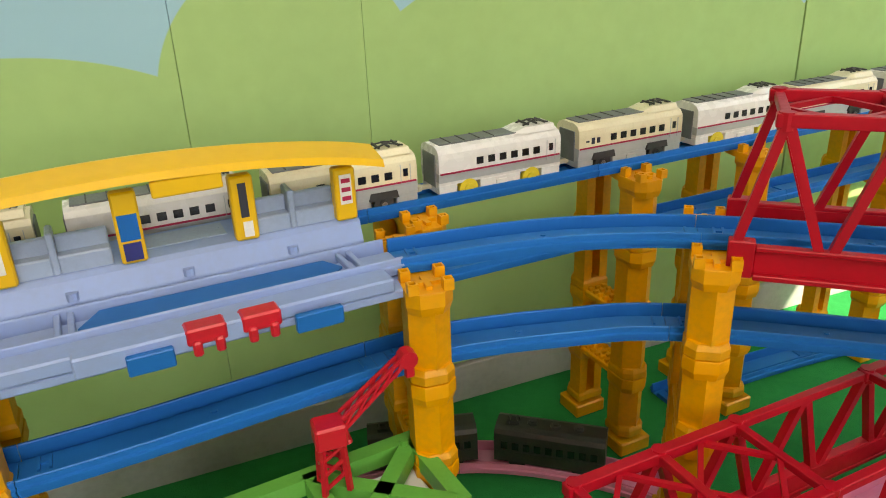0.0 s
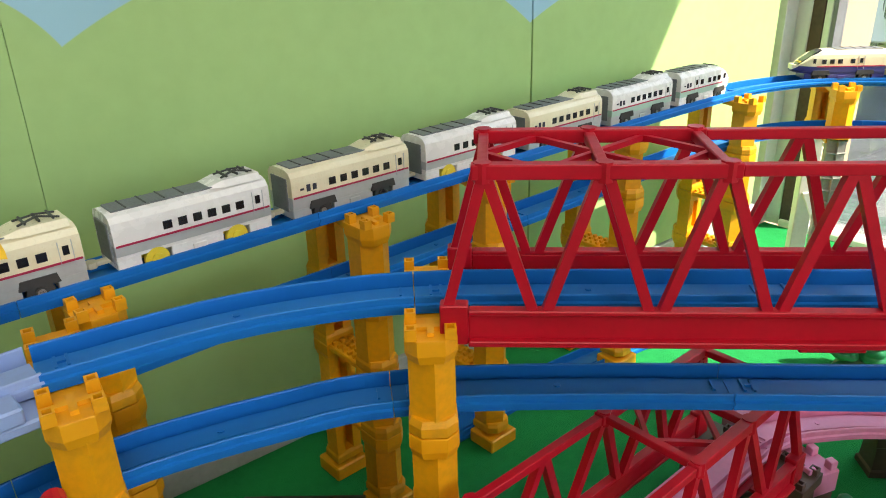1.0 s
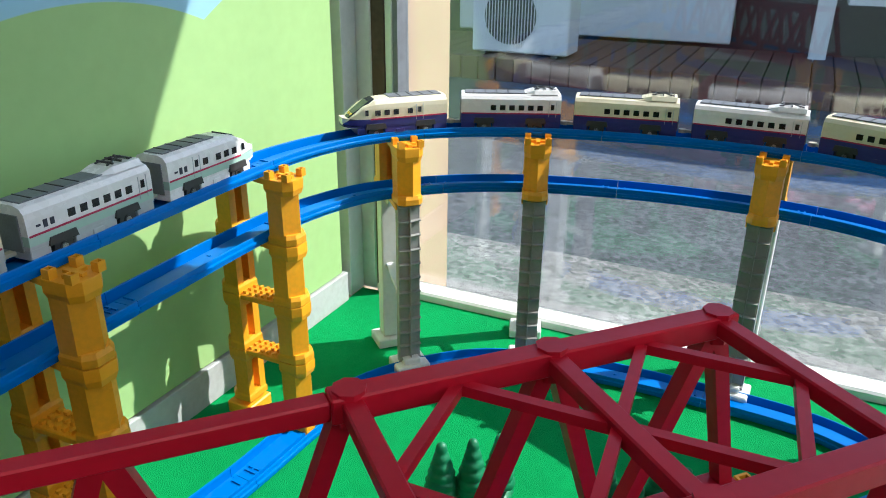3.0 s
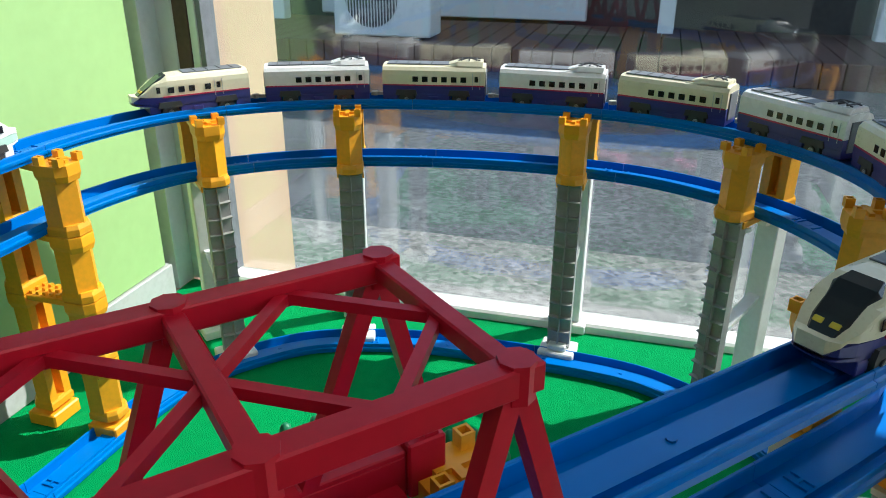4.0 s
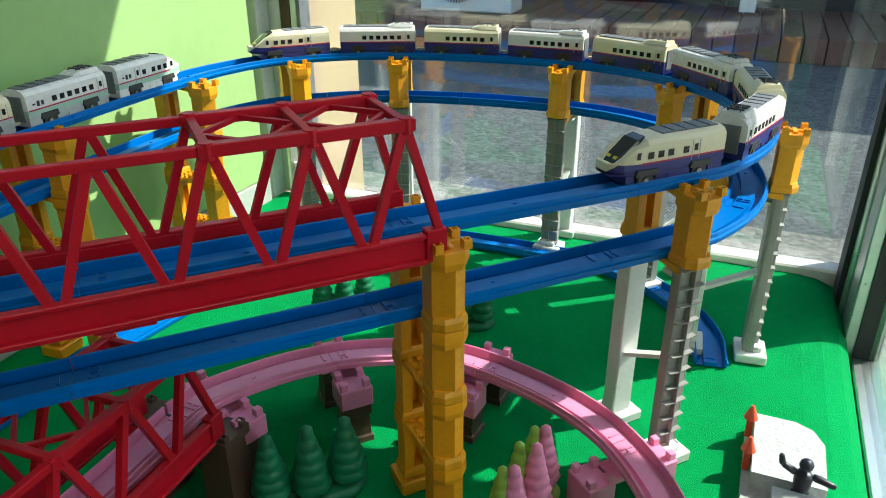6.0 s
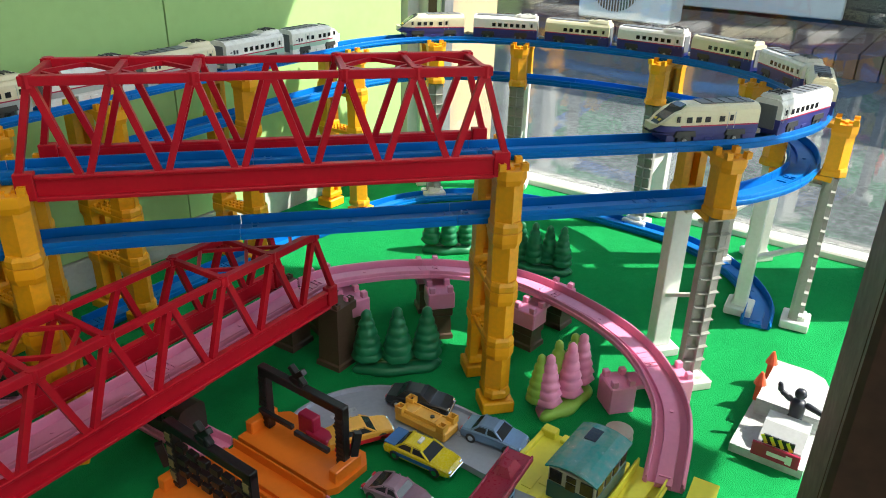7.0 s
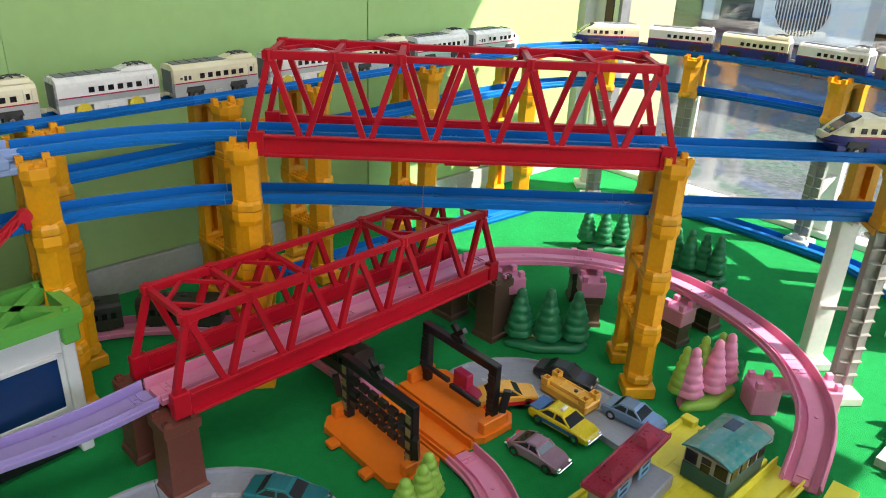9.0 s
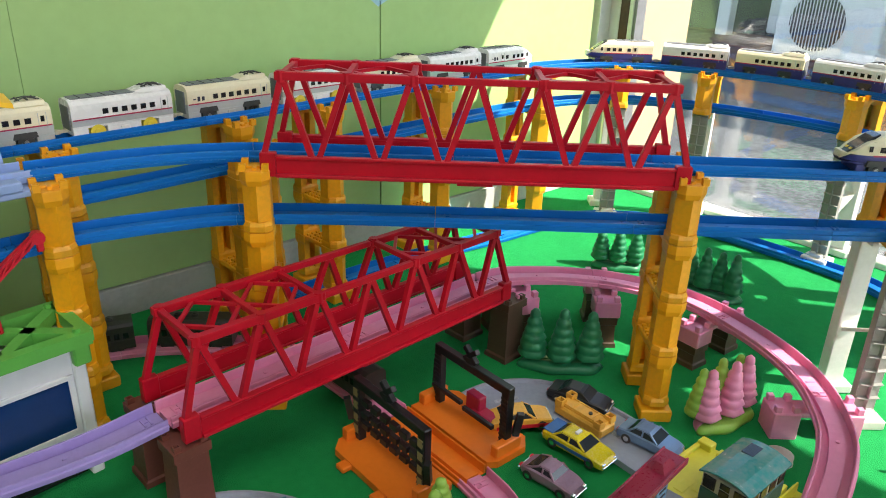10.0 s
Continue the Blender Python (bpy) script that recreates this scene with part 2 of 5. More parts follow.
def box(bm, c, size, m=None, bevel=0.0):
    g = bmesh.ops.create_cube(bm, size=1.0)
    mt = Matrix.Translation(c) @ (m or Matrix()) @ Matrix.Diagonal((*size, 1))
    bmesh.ops.transform(bm, matrix=mt, verts=g["verts"])
    if bevel:
        edges = {e for v in g["verts"] for e in v.link_edges}
        bmesh.ops.bevel(bm, geom=list(edges), offset=bevel, segments=1, affect="EDGES", profile=0.5)
    return bm


def boxes(*items, bevel=0.0):
    bm = bmesh.new()
    for c, size in items:
        box(bm, c, size, None, bevel)
    return bm


def prism(bm, pts, z0, z1):
    lo, hi = [bm.verts.new((x, y, z0)) for x, y in pts], [bm.verts.new((x, y, z1)) for x, y in pts]
    n = len(pts)
    bm.faces.new(lo[::-1])
    bm.faces.new(hi)
    for i in range(n):
        bm.faces.new((lo[i], lo[(i + 1) % n], hi[(i + 1) % n], hi[i]))
    return bm


def beam(bm, a, b, w, h, up=(0, 0, 1)):
    """A bar of width w and height h from a to b."""
    a, b = Vector(a), Vector(b)
    d = (b - a).normalized()
    side = d.cross(Vector(up))
    side = (side if side.length > 1e-4 else d.cross(Vector((1, 0, 0)))).normalized()
    top = side.cross(d).normalized()
    ring = [side * sx * w / 2 + top * sz * h / 2 for sx, sz in ((-1, -1), (1, -1), (1, 1), (-1, 1))]
    va, vb = [bm.verts.new(a + r) for r in ring], [bm.verts.new(b + r) for r in ring]
    bm.faces.new(va[::-1])
    bm.faces.new(vb)
    for i in range(4):
        bm.faces.new((va[i], va[(i + 1) % 4], vb[(i + 1) % 4], vb[i]))
    return bm


def disc(bm, c, r, h, axis="Z", seg=16, r2=None):
    g = bmesh.ops.create_cone(bm, cap_ends=True, segments=seg, radius1=r, radius2=r if r2 is None else r2, depth=h)
    rot = {"Z": Matrix(), "Y": Matrix.Rotation(radians(90), 4, "X"), "X": Matrix.Rotation(radians(90), 4, "Y")}[axis]
    bmesh.ops.transform(bm, matrix=Matrix.Translation(c) @ rot, verts=g["verts"])
    return bm


def loft(bm, sections, close=True, caps=True):
    """Skin over rings of equal count."""
    rings = [[bm.verts.new(p) for p in s] for s in sections]
    n = len(rings[0])
    for a, b in zip(rings, rings[1:]):
        for i in range(n if close else n - 1):
            j = (i + 1) % n
            bm.faces.new((a[i], a[j], b[j], b[i]))
    if caps:
        bm.faces.new(rings[0][::-1])
        bm.faces.new(rings[-1])
    return bm


class Line:
    """A smooth line through plan points, read by its length."""

    def __init__(self, pts, closed=False, step=0.004):
        p = [Vector((*q, 0)) if len(q) == 2 else Vector(q) for q in pts]
        n = len(p)
        out = []
        for i in range(n if closed else n - 1):
            if closed:
                a, b, c, d = (p[(i + k) % n] for k in (-1, 0, 1, 2))
            else:
                b, c = p[i], p[i + 1]
                a = p[i - 1] if i else b * 2 - c
                d = p[i + 2] if i + 2 < n else c * 2 - b
            k = max(2, int((c - b).length / step))
            for j in range(k):
                t = j / k
                out.append(0.5 * ((2 * b) + (c - a) * t + (2 * a - 5 * b + 4 * c - d) * t * t + (3 * b - a - 3 * c + d) * t ** 3))
        out.append(p[0] if closed else p[-1])
        self.p = out
        self.s = [0.0]
        for a, b in zip(out, out[1:]):
            self.s.append(self.s[-1] + (b - a).length)
        self.length = self.s[-1]

    def at(self, s):
        s = min(max(s, 0), self.length)
        i = int(np.searchsorted(self.s, s))
        i = min(max(i, 1), len(self.p) - 1)
        t = (s - self.s[i - 1]) / max(1e-9, self.s[i] - self.s[i - 1])
        return self.p[i - 1].lerp(self.p[i], t)

    def way(self, s):
        d = self.at(s + 0.006) - self.at(s - 0.006)
        return d.normalized()

    def near(self, x, y):
        return min(zip(((q.xy - Vector((x, y))).length for q in self.p), self.s))[1]


# half of the rail's cross-section, mirrored: two wheel grooves, raised lips, a stepped side wall
HALF = [(0.0, 0.0052), (0.0076, 0.0052), (0.0080, 0.0008), (0.0156, 0.0008), (0.0160, 0.0102), (0.0164, 0.0110), (0.0177, 0.0110), (0.0181, 0.0102), (0.0182, 0.0066), (0.0202, 0.0060), (0.0202, 0.0036), (0.0186, 0.0030), (0.0186, 0.0)]
PROFILE = [(-x, z) for x, z in HALF[::-1]] + HALF[1:]


def rail_piece(line, s0, s1, z, steps):
    bm = bmesh.new()
    secs = []
    for k in range(steps + 1):
        s = s0 + (s1 - s0) * k / steps
        c, d = line.at(s), line.way(s)
        side = Vector((d.y, -d.x, 0)).normalized()
        secs.append([c + side * x + Vector((0, 0, z + h)) for x, h in PROFILE])
    loft(bm, secs)
    return bm


def lay_piece(line, s0, s1, z, steps, mat, parent, name="rail_piece"):
    """One length of track with its joint bars and moulded peg."""
    rail = part(name, rail_piece(line, s0, s1, z, steps), mat, parent)
    for s, w, l in ((s0 + 0.010, 0.013, 0.0016), (s0 + 0.016, 0.013, 0.0016), (s1 - 0.008, 0.011, 0.0016), (s0 + 0.013, 0.0016, 0.0044)):
        c, d = line.at(s), line.way(s)
        bm = bmesh.new()
        box(bm, c + Vector((0, 0, z + 0.0056)), (l, w, 0.0020), Matrix.Rotation(math.atan2(d.y, d.x), 4, "Z"))
        part("joint_bar", bm, mat, rail)
    part("peg", disc(bmesh.new(), line.at((s0 + s1) / 2) + Vector((0, 0, z + 0.0054)), 0.0022, 0.0016, seg=8), mat, rail)
    return rail


def track(name, label, line, z, mat, piece=0.2135, start=0.0, end=None, group="blue toy tracks"):
    ob = thing(name, label, "toy track", group=group)
    end = line.length if end is None else end
    n = max(1, round((end - start) / piece))
    for i in range(n):
        a, b = start + (end - start) * i / n, start + (end - start) * (i + 1) / n
        lay_piece(line, a + 0.0003, b - 0.0003, z, 14, mat, ob)
    return ob

# ---------------------------------------------------------------- the case and the room round it
WALL_M = Matrix.Translation(CORNER) @ Matrix.Rotation(radians(WALL_YAW), 4, "Z")  # x along S, -y along N


def wall_box(s0, s1, n0, n1, z0, z1):
    return ((s0 + s1) / 2, -(n0 + n1) / 2, (z0 + z1) / 2), (abs(s1 - s0), abs(n1 - n0), abs(z1 - z0))


def structure(name, items, mat, label, bevel=0.0, category="wall"):
    return solid(name, boxes(*[wall_box(*i) for i in items], bevel=bevel), mat, label, category, WALL_M, kind="structure")


# painted wall: four panels with dark joints between them
mural = thing("wall_mural", "green hills and blue sky painted on wall panels", "wall", WALL_M, kind="structure")
edges = [-0.009, -0.548, -1.068, -1.226, -1.75, -2.6]
for a, b in zip(edges, edges[1:]):
    part("panel", boxes(wall_box(b + (0.0012 if b == -0.548 else 0.0002), a - (0.0012 if a == -0.548 else 0.0002), -0.02, 0.0, 0.047, 1.5), bevel=0.0003), MURAL, mural)
structure("wall_backing", [(-2.6, 0.0135, -0.10, -0.022, -0.1, 2.4)], ALU_DARK, "dark backing of the painted panels")
structure("baseboard", [(-2.6, 0.0, -0.02, 0.004, 0.0, 0.045)], BASE, "worn grey baseboard under the painted wall", 0.001, "baseboard")
# carpet-covered board, its edge rolled over along the open side
bm = bmesh.new()
sec = [(0.0, -0.06), (0.0, 0.0), (-0.900, 0.0), (-0.925, -0.003), (-0.948, -0.012), (-0.962, -0.028), (-0.970, -0.06)]
rows = 60
loft(bm, [[(0.046 - 2.646 * k / rows, y, z) for y, z in sec] for k in range(rows + 1)])
solid("floor", bm, CARPET, "bright green felt carpet on the display board", "floor", WALL_M, kind="structure", smooth=False)
structure("plinth", [(-2.6, 0.088, -0.1, 1.03, -0.55, -0.062)], BASE, "grey plinth under the display board")
structure("sill", [(0.047, 0.084, 0.023, 0.955, -0.06, 0.012)], SILL, "white sill at the foot of the window", 0.003, "window sill")

window = thing("window_1", "large clear display window in aluminium frame", "window", WALL_M, kind="structure")
pane = part("pane", boxes(wall_box(0.078, 0.084, 0.060, 0.975, 0.012, 0.99)), GLASS, window, "clear reflecting glass")
pane.visible_shadow = False
part("jamb", boxes(wall_box(0.014, 0.0498, -0.045, 0.0, 0.0, 1.00), bevel=0.001), FRAME, window)
part("window_frame", boxes(wall_box(0.050, 0.078, -0.045, 0.022, 0.0, 1.00), bevel=0.002), FRAME, window)
part("inner_strip", boxes(wall_box(0.053, 0.070, 0.0422, 0.0528, 0.0, 1.00), bevel=0.0008), FRAME, window)
part("seal", boxes(wall_box(0.055, 0.086, 0.0530, 0.0600, 0.0, 0.99)), ROOF_GREY, window)
part("frame_strip", boxes(wall_box(0.051, 0.072, 0.0222, 0.0420, -0.02, 1.00), bevel=0.001), WOOD, window)
corner_post = part("corner_post", boxes(wall_box(-0.015, 0.095, 0.955, 1.015, -0.06, 1.00), bevel=0.003), ALU, window)
part("corner_seal", boxes(wall_box(0.0, 0.04, 0.948, 0.955, -0.05, 0.99)), ALU_DARK, window)
part("corner_gap", boxes(wall_box(-0.024, -0.0155, 0.963, 0.995, -0.06, 0.99)), ALU_DARK, window)
side = thing("window_2", "side glass pane beside the carpeted board", "window", WALL_M, kind="structure")
sp = part("pane", boxes(wall_box(-0.60, -0.07, 0.983, 0.989, -0.05, 0.99)), GLASS, side)
sp.visible_shadow = False
part("window_frame", boxes(wall_box(-0.078, -0.025, 0.959, 1.005, -0.06, 1.00), bevel=0.002), ALU, side)
part("bottom_rail", boxes(wall_box(-0.60, -0.02, 0.972, 1.005, -0.10, -0.05), bevel=0.002), ALU, side)
part("seal", boxes(wall_box(-0.082, -0.075, 0.973, 0.999, -0.05, 0.99)), ALU_DARK, side)
structure("wall_header", [(-0.02, 0.09, -0.1, 1.06, 1.00, 2.4)], PLASTER, "plain wall over the display window")
structure("wall_side_header", [(-0.62, -0.02, 0.96, 1.06, 1.00, 2.4)], PLASTER, "plain wall over the side pane")
# unseen slab, added only to keep sun from entering by the side pane
structure("side_sun_blocker", [(-2.6, 0.06, 1.06, 1.62, 1.0, 1.06)], PLASTER, "unseen slab added to block sun at the side pane", category="roof")
# another added slab, out of view, stops sun reaching the room floor
structure("room_sun_blocker", [(-2.3, 0.25, 2.6, 3.68, 1.72, 1.78)], PLASTER, "unseen slab added to keep sun out of the room opening", category="roof")
structure("wall_side", [(-0.72, -0.60, 0.972, 1.06, -0.55, 2.4)], PLASTER, "plain wall closing the side of the case")
# dark timber post of the opening
bm = boxes(((0, 0, 0), (0.085, 0.05, 2.3)), bevel=0.003)
box(bm, (-0.0425 + 0.010, -0.026, 0), (0.020, 0.008, 2.3), None, 0.002)
solid("door_post", bm, WOOD, "dark stained timber post of the opening", "door post", pose(0.438, -0.498, 0.60, 0, 0, -38), kind="structure")
# room behind
structure("wall_back", [(-2.7, -2.6, -0.1, 2.6, -0.55, 2.4)], PLASTER, "plain wall closing the room")
# the opening between s -1.9 and -0.8 is made up to hold the fill light
structure("wall_room", [(-2.6, -1.9, 2.5, 2.6, -0.55, 2.4), (-0.8, -0.72, 2.5, 2.6, -0.55, 2.4), (-1.9, -0.8, 2.5, 2.6, -0.55, 0.5), (-1.9, -0.8, 2.5, 2.6, 1.7, 2.4), (-0.72, -0.62, 1.06, 2.6, -0.55, 2.4)], PLASTER, "plain walls closing the room")
structure("ceiling", [(-2.7, 0.06, -0.1, 2.6, 2.4, 2.46)], PLASTER, "plain room ceiling", category="ceiling")
structure("room_floor", [(-2.6, -0.72, 1.03, 2.5, -0.6, -0.55)], DECK, "brown room floor", category="floor")

# ---------------------------------------------------------------- outside
solid("ground", boxes(((20, 0, -0.58), (44, 90, 0.04))), ASPHALT, "dark asphalt yard outside the window", "ground", WALL_M, kind="structure")
# the near strip has a paler gravel colour than the yard beyond it
solid("gravel_strip", boxes(((0.45, -2.0, -0.551), (2.2, 14, 0.024))), GRAVEL, "pale gravel strip outside the window", "gravel", WALL_M, kind="structure")
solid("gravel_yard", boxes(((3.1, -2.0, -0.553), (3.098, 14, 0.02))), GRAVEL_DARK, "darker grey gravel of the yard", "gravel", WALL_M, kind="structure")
bm = boxes(((0.242, 0.091, 0.6), (0.316, 0.138, 2.4)), bevel=0.004)
solid("wall_outer", bm, BEIGE, "sunlit beige rendered wall outside the window corner", "wall", WALL_M, kind="structure")
# shop front across the yard
shop = thing("building", "dark shop front with white timber posts across the yard", "building", WALL_M @ pose(5.6, -1.0, -0.56))
part("wall", boxes(((1.2, 0, 1.5), (0.2, 16, 3.0))), FACADE, shop)
part("roof", boxes(((0.35, 0, 3.05), (2.3, 16.4, 0.14))), FACADE, shop)
BOARD = mesh_of("deck_board", boxes(((0, 0, 0), (1.5, 0.142, 0.18)), bevel=0.006), DECK)
for i in range(104):
    part("deck_board", BOARD, None, shop, at=Matrix.Translation((-0.12, -7.8 + i * 0.15, 0.09)))
for y in (-4.6, -2.9, -1.3, 0.35, 3.9):
    part("post", boxes(((0.35, y, 1.6), (0.13, 0.13, 2.9)), bevel=0.01), FACADE_W, shop)
for y0, y1 in ((-4.5, -3.0), (-1.2, 0.3)):
    part("bench", boxes((((0.55, (y0 + y1) / 2, 0.62)), (0.4, y1 - y0 - 0.2, 0.05)), ((0.72, (y0 + y1) / 2, 0.95), (0.04, y1 - y0 - 0.2, 0.4))), FACADE_W, shop)
part("pale_wall", boxes(((0.75, 2.35, 1.5), (0.06, 2.6, 2.6)), bevel=0.01), FACADE_W, shop, "pale boarded wall")
for y in (-3.7, -0.4):
    w = part("window", boxes(((1.09, y, 1.5), (0.03, 1.1, 1.3))), GLASS_CAR, shop)
    part("frame", boxes(((1.08, y, 2.18), (0.06, 1.22, 0.06)), ((1.08, y, 0.82), (0.06, 1.22, 0.06)), ((1.08, y, 1.5), (0.06, 0.05, 1.3))), FACADE_W, w)

ac = thing("air_conditioner", "white outdoor air conditioner with round slatted grille", "air conditioner", WALL_M @ pose(5.05, 1.50, -0.38, 0, 0, 0))
part("case", boxes(((0, 0, 0.30), (0.30, 0.80, 0.56)), bevel=0.012), FACADE_W, ac)
part("fan_recess", disc(bmesh.new(), (-0.152, 0.08, 0.30), 0.215, 0.006, "X", 32), FACADE, ac)
for i in range(17):
    y = -0.2 + i * 0.025
    hh = math.sqrt(max(0.0, 0.215 ** 2 - y * y))
    part("slat", boxes(((-0.158, 0.08 + y, 0.30), (0.006, 0.007, 2 * hh))), FACADE_W, ac)
for y in (-0.3, 0.3):
    part("foot", boxes(((0, y, 0.01), (0.34, 0.05, 0.02))), FACADE, ac)

# ---------------------------------------------------------------- tracks
MURAL_SIDE = [(0.39, 0.655), (0.32, 0.60), (0.20, 0.484), (0.05, 0.333), (-0.12, 0.162), (-0.24, 0.042), (-0.40, -0.118), (-0.56, -0.278)]
ROUND = [(0.68, 0.040), (0.745, 0.050), (0.815, 0.082), (0.874, 0.133), (0.918, 0.205), (0.934, 0.300), (0.914, 0.400), (0.864, 0.484), (0.792, 0.560), (0.712, 0.622), (0.637, 0.664), (0.56, 0.687), (0.47, 0.688)]
FRONT = [(-0.53, -0.385), (-0.44, -0.295), (-0.34, -0.20), (-0.205, -0.062), (-0.13, -0.008), (-0.075, 0.020), (-0.01, 0.036), (0.10, 0.040), (0.45, 0.040)]
upper = Line([(-0.2005, -0.0555), (-0.13, -0.006), (-0.075, 0.020)] + FRONT[6:] + ROUND + MURAL_SIDE)
FRONT2 = [(-0.50, -0.385), (-0.337, -0.224), (-0.272, -0.153), (-0.209, -0.082), (-0.163, -0.040), (-0.095, -0.002), (-0.03, 0.024), (0.10, 0.036), (0.45, 0.038)]
lower = Line(FRONT2 + ROUND + MURAL_SIDE[:6])
track("upper_track", "bright blue plastic toy railway loop raised on yellow piers", upper, P, BLUE)
track("middle_track", "blue plastic toy track one block below the upper loop", lower, LEVEL2, BLUE)
floor_line = Line([(-0.03, 0.255), (0.073, 0.352), (0.166, 0.428), (0.281, 0.512), (0.38, 0.590), (0.467, 0.632), (0.579, 0.634), (0.66, 0.595), (0.734, 0.536), (0.850, 0.404), (0.886, 0.33), (0.896, 0.240), (0.876, 0.158), (0.834, 0.102)])
track("floor_track", "blue plastic toy track lying on the green carpet", floor_line, 0.0015, BLUE)
PINK_Z = 0.055
pink = Line([(0.246, 0.146, 0.0890), (0.275, 0.168, 0.087), (0.32, 0.185, 0.082), (0.37, 0.196, 0.077), (0.437, 0.197, 0.070), (0.52, 0.168, 0.062), (0.58, 0.085, 0.056), (0.608, 0.006, 0.050), (0.606, -0.068, 0.042), (0.592, -0.112, 0.028), (0.562, -0.158, 0.004)])
track("pink_track", "pink plastic toy track curving down to the lemon platform", pink, 0.0, PINK, piece=0.17, group="pink toy tracks")
purple = Line([(-0.060, -0.159, 0.0890), (-0.100, -0.196, 0.084), (-0.150, -0.222, 0.074), (-0.24, -0.25, 0.052), (-0.36, -0.262, 0.026)])
track("purple_track", "purple plastic toy track sloping down from the red bridge", purple, 0.0, PURPLE, piece=0.2, group="purple toy tracks")
ground_pink = Line([(-0.33, 0.030), (-0.25, 0.078), (-0.18, 0.105), (-0.10, 0.113), (-0.02, 0.102), (0.045, 0.068), (0.095, 0.022), (0.1435, -0.0245)])
track("pink_floor_track", "dusty pink toy track on the carpet behind the red bridge", ground_pink, 0.0015, PINK, piece=0.14, group="pink toy tracks")
pink_b = Line([(0.2300, -0.1230), (0.254, -0.160), (0.266, -0.205), (0.260, -0.27), (0.23, -0.34)])
track("pink_crossing_track", "pink toy track leaving the orange level crossing", pink_b, 0.0015, PINK, piece=0.14, group="pink toy tracks")


# ---------------------------------------------------------------- truss bridges
def truss_bridge(m, length, rail_mat, label, low=-0.0075, top=0.0140):
    ob = thing("truss_bridge", label, "toy bridge", m, group="red truss bridges")
    half, tophalf, h, inset, n = 0.041, 0.036, 0.096, 0.022, 6
    xs = [inset + 0.002 + (length - 2 * inset - 0.006) * i / n for i in range(n + 1)]
    mid = [(a + b) / 2 for a, b in zip(xs, xs[1:])]
    for s in (-1, 1):
        y = s * half
        # side girder: a web with flanges, thicker under the middle
        part("girder", boxes(((length / 2, y, 0.5 * (low + 0.0032 + top - 0.0027)), (length - 0.032, 0.005, top - low - 0.0059)), bevel=0.0006), RED, ob)
        part("bottom_flange", boxes(((length / 2, y + s * 0.002, low + 0.0018), (length - 0.0322, 0.0105, 0.0036)), bevel=0.0006), RED, ob)
        part("top_flange", boxes(((length / 2, y + s * 0.001, top - 0.0015), (length - 0.0322, 0.0075, 0.0030)), bevel=0.0006), RED, ob)
        for x in (0.008, length - 0.008):
            part("end_block", boxes(((x, y, 0.5 * (top + 0.003 + low)), (0.016, 0.0095, top + 0.003 - low)), bevel=0.0008), RED, ob)
        part("centre_block", boxes(((length * 0.5, y + s * 0.001, low - 0.0015), (0.036, 0.0085, 0.0030)), bevel=0.0006), RED, ob)
        yt = s * tophalf
        # top chord in two thick ends and a thinner middle
        for a, b, w in ((xs[0] - 0.006, xs[2] + 0.006, 0.0082), (xs[2] + 0.006, xs[4] - 0.006, 0.0064), (xs[4] - 0.006, xs[6] + 0.006, 0.0082)):
            part("top_chord", boxes((((a + b) / 2, yt, h - 0.004), (b - a, w, w)), bevel=0.0006), RED, ob)
        for i in (0, 1, 2, 4, 5, 6):
            bm = bmesh.new()
            disc(bm, (xs[i], yt, h - 0.0045), 0.0050, 0.0110, seg=8)
            part("node", bm, RED, ob)
        ends = [((0.004, y, top - 0.002), (xs[0], yt, h - 0.006)), ((length - 0.004, y, top - 0.002), (xs[-1], yt, h - 0.006))]
        for i, c in enumerate(mid):
            ends += [((xs[i] + 0.002, yt, h - 0.006), (c - 0.004, y, top - 0.001)), ((xs[i + 1] - 0.002, yt, h - 0.006), (c + 0.004, y, top - 0.001))]
        for a, b in ends:
            bm = bmesh.new()
            beam(bm, a, b, 0.0058, 0.0058, (0, 1, 0))
            part("diagonal", bm, RED, ob)
    for i in (0, 1, 2, 4, 5, 6):
        part("cross_bar", boxes(((xs[i], 0, h - 0.004), (0.0062, 2 * tophalf, 0.0058)), bevel=0.0006), RED, ob)
    for i in (0, 1, 4, 5):
        c = mid[i]
        for y in (-tophalf, tophalf):
            for x in (xs[i], xs[i + 1]):
                part("brace", beam(bmesh.new(), (x, 0, h - 0.005), (c, y * 0.93, h - 0.005), 0.0034, 0.0034), RED, ob)
    for x in (0.03, length / 2, length - 0.03):
        part("floor_beam", boxes(((x, 0, -0.0015), (0.020, 2 * half, 0.003))), RED, ob)
    part("floor_plate", boxes(((length / 2, 0, 0.0005), (length - 0.01, 0.048, 0.001))), RED, ob)
    if rail_mat:
        ln = Line([(0.0, 0.0), (length, 0.0)])
        for a, b in ((0.001, length / 2), (length / 2, length - 0.001)):
            lay_piece(ln, a + 0.0003, b - 0.0003, 0.0015, 2, rail_mat, ob)
    return ob


truss_bridge(pose(0.006, 0.041, P - 0.0005), 0.431, None, "dark red plastic truss bridge on the upper blue track")
truss_bridge(pose(-0.059, -0.158, 0.0875, 0, 0, 44.8), 0.430, PINK, "red plastic truss bridge carrying pink track", 0.0, 0.0215)


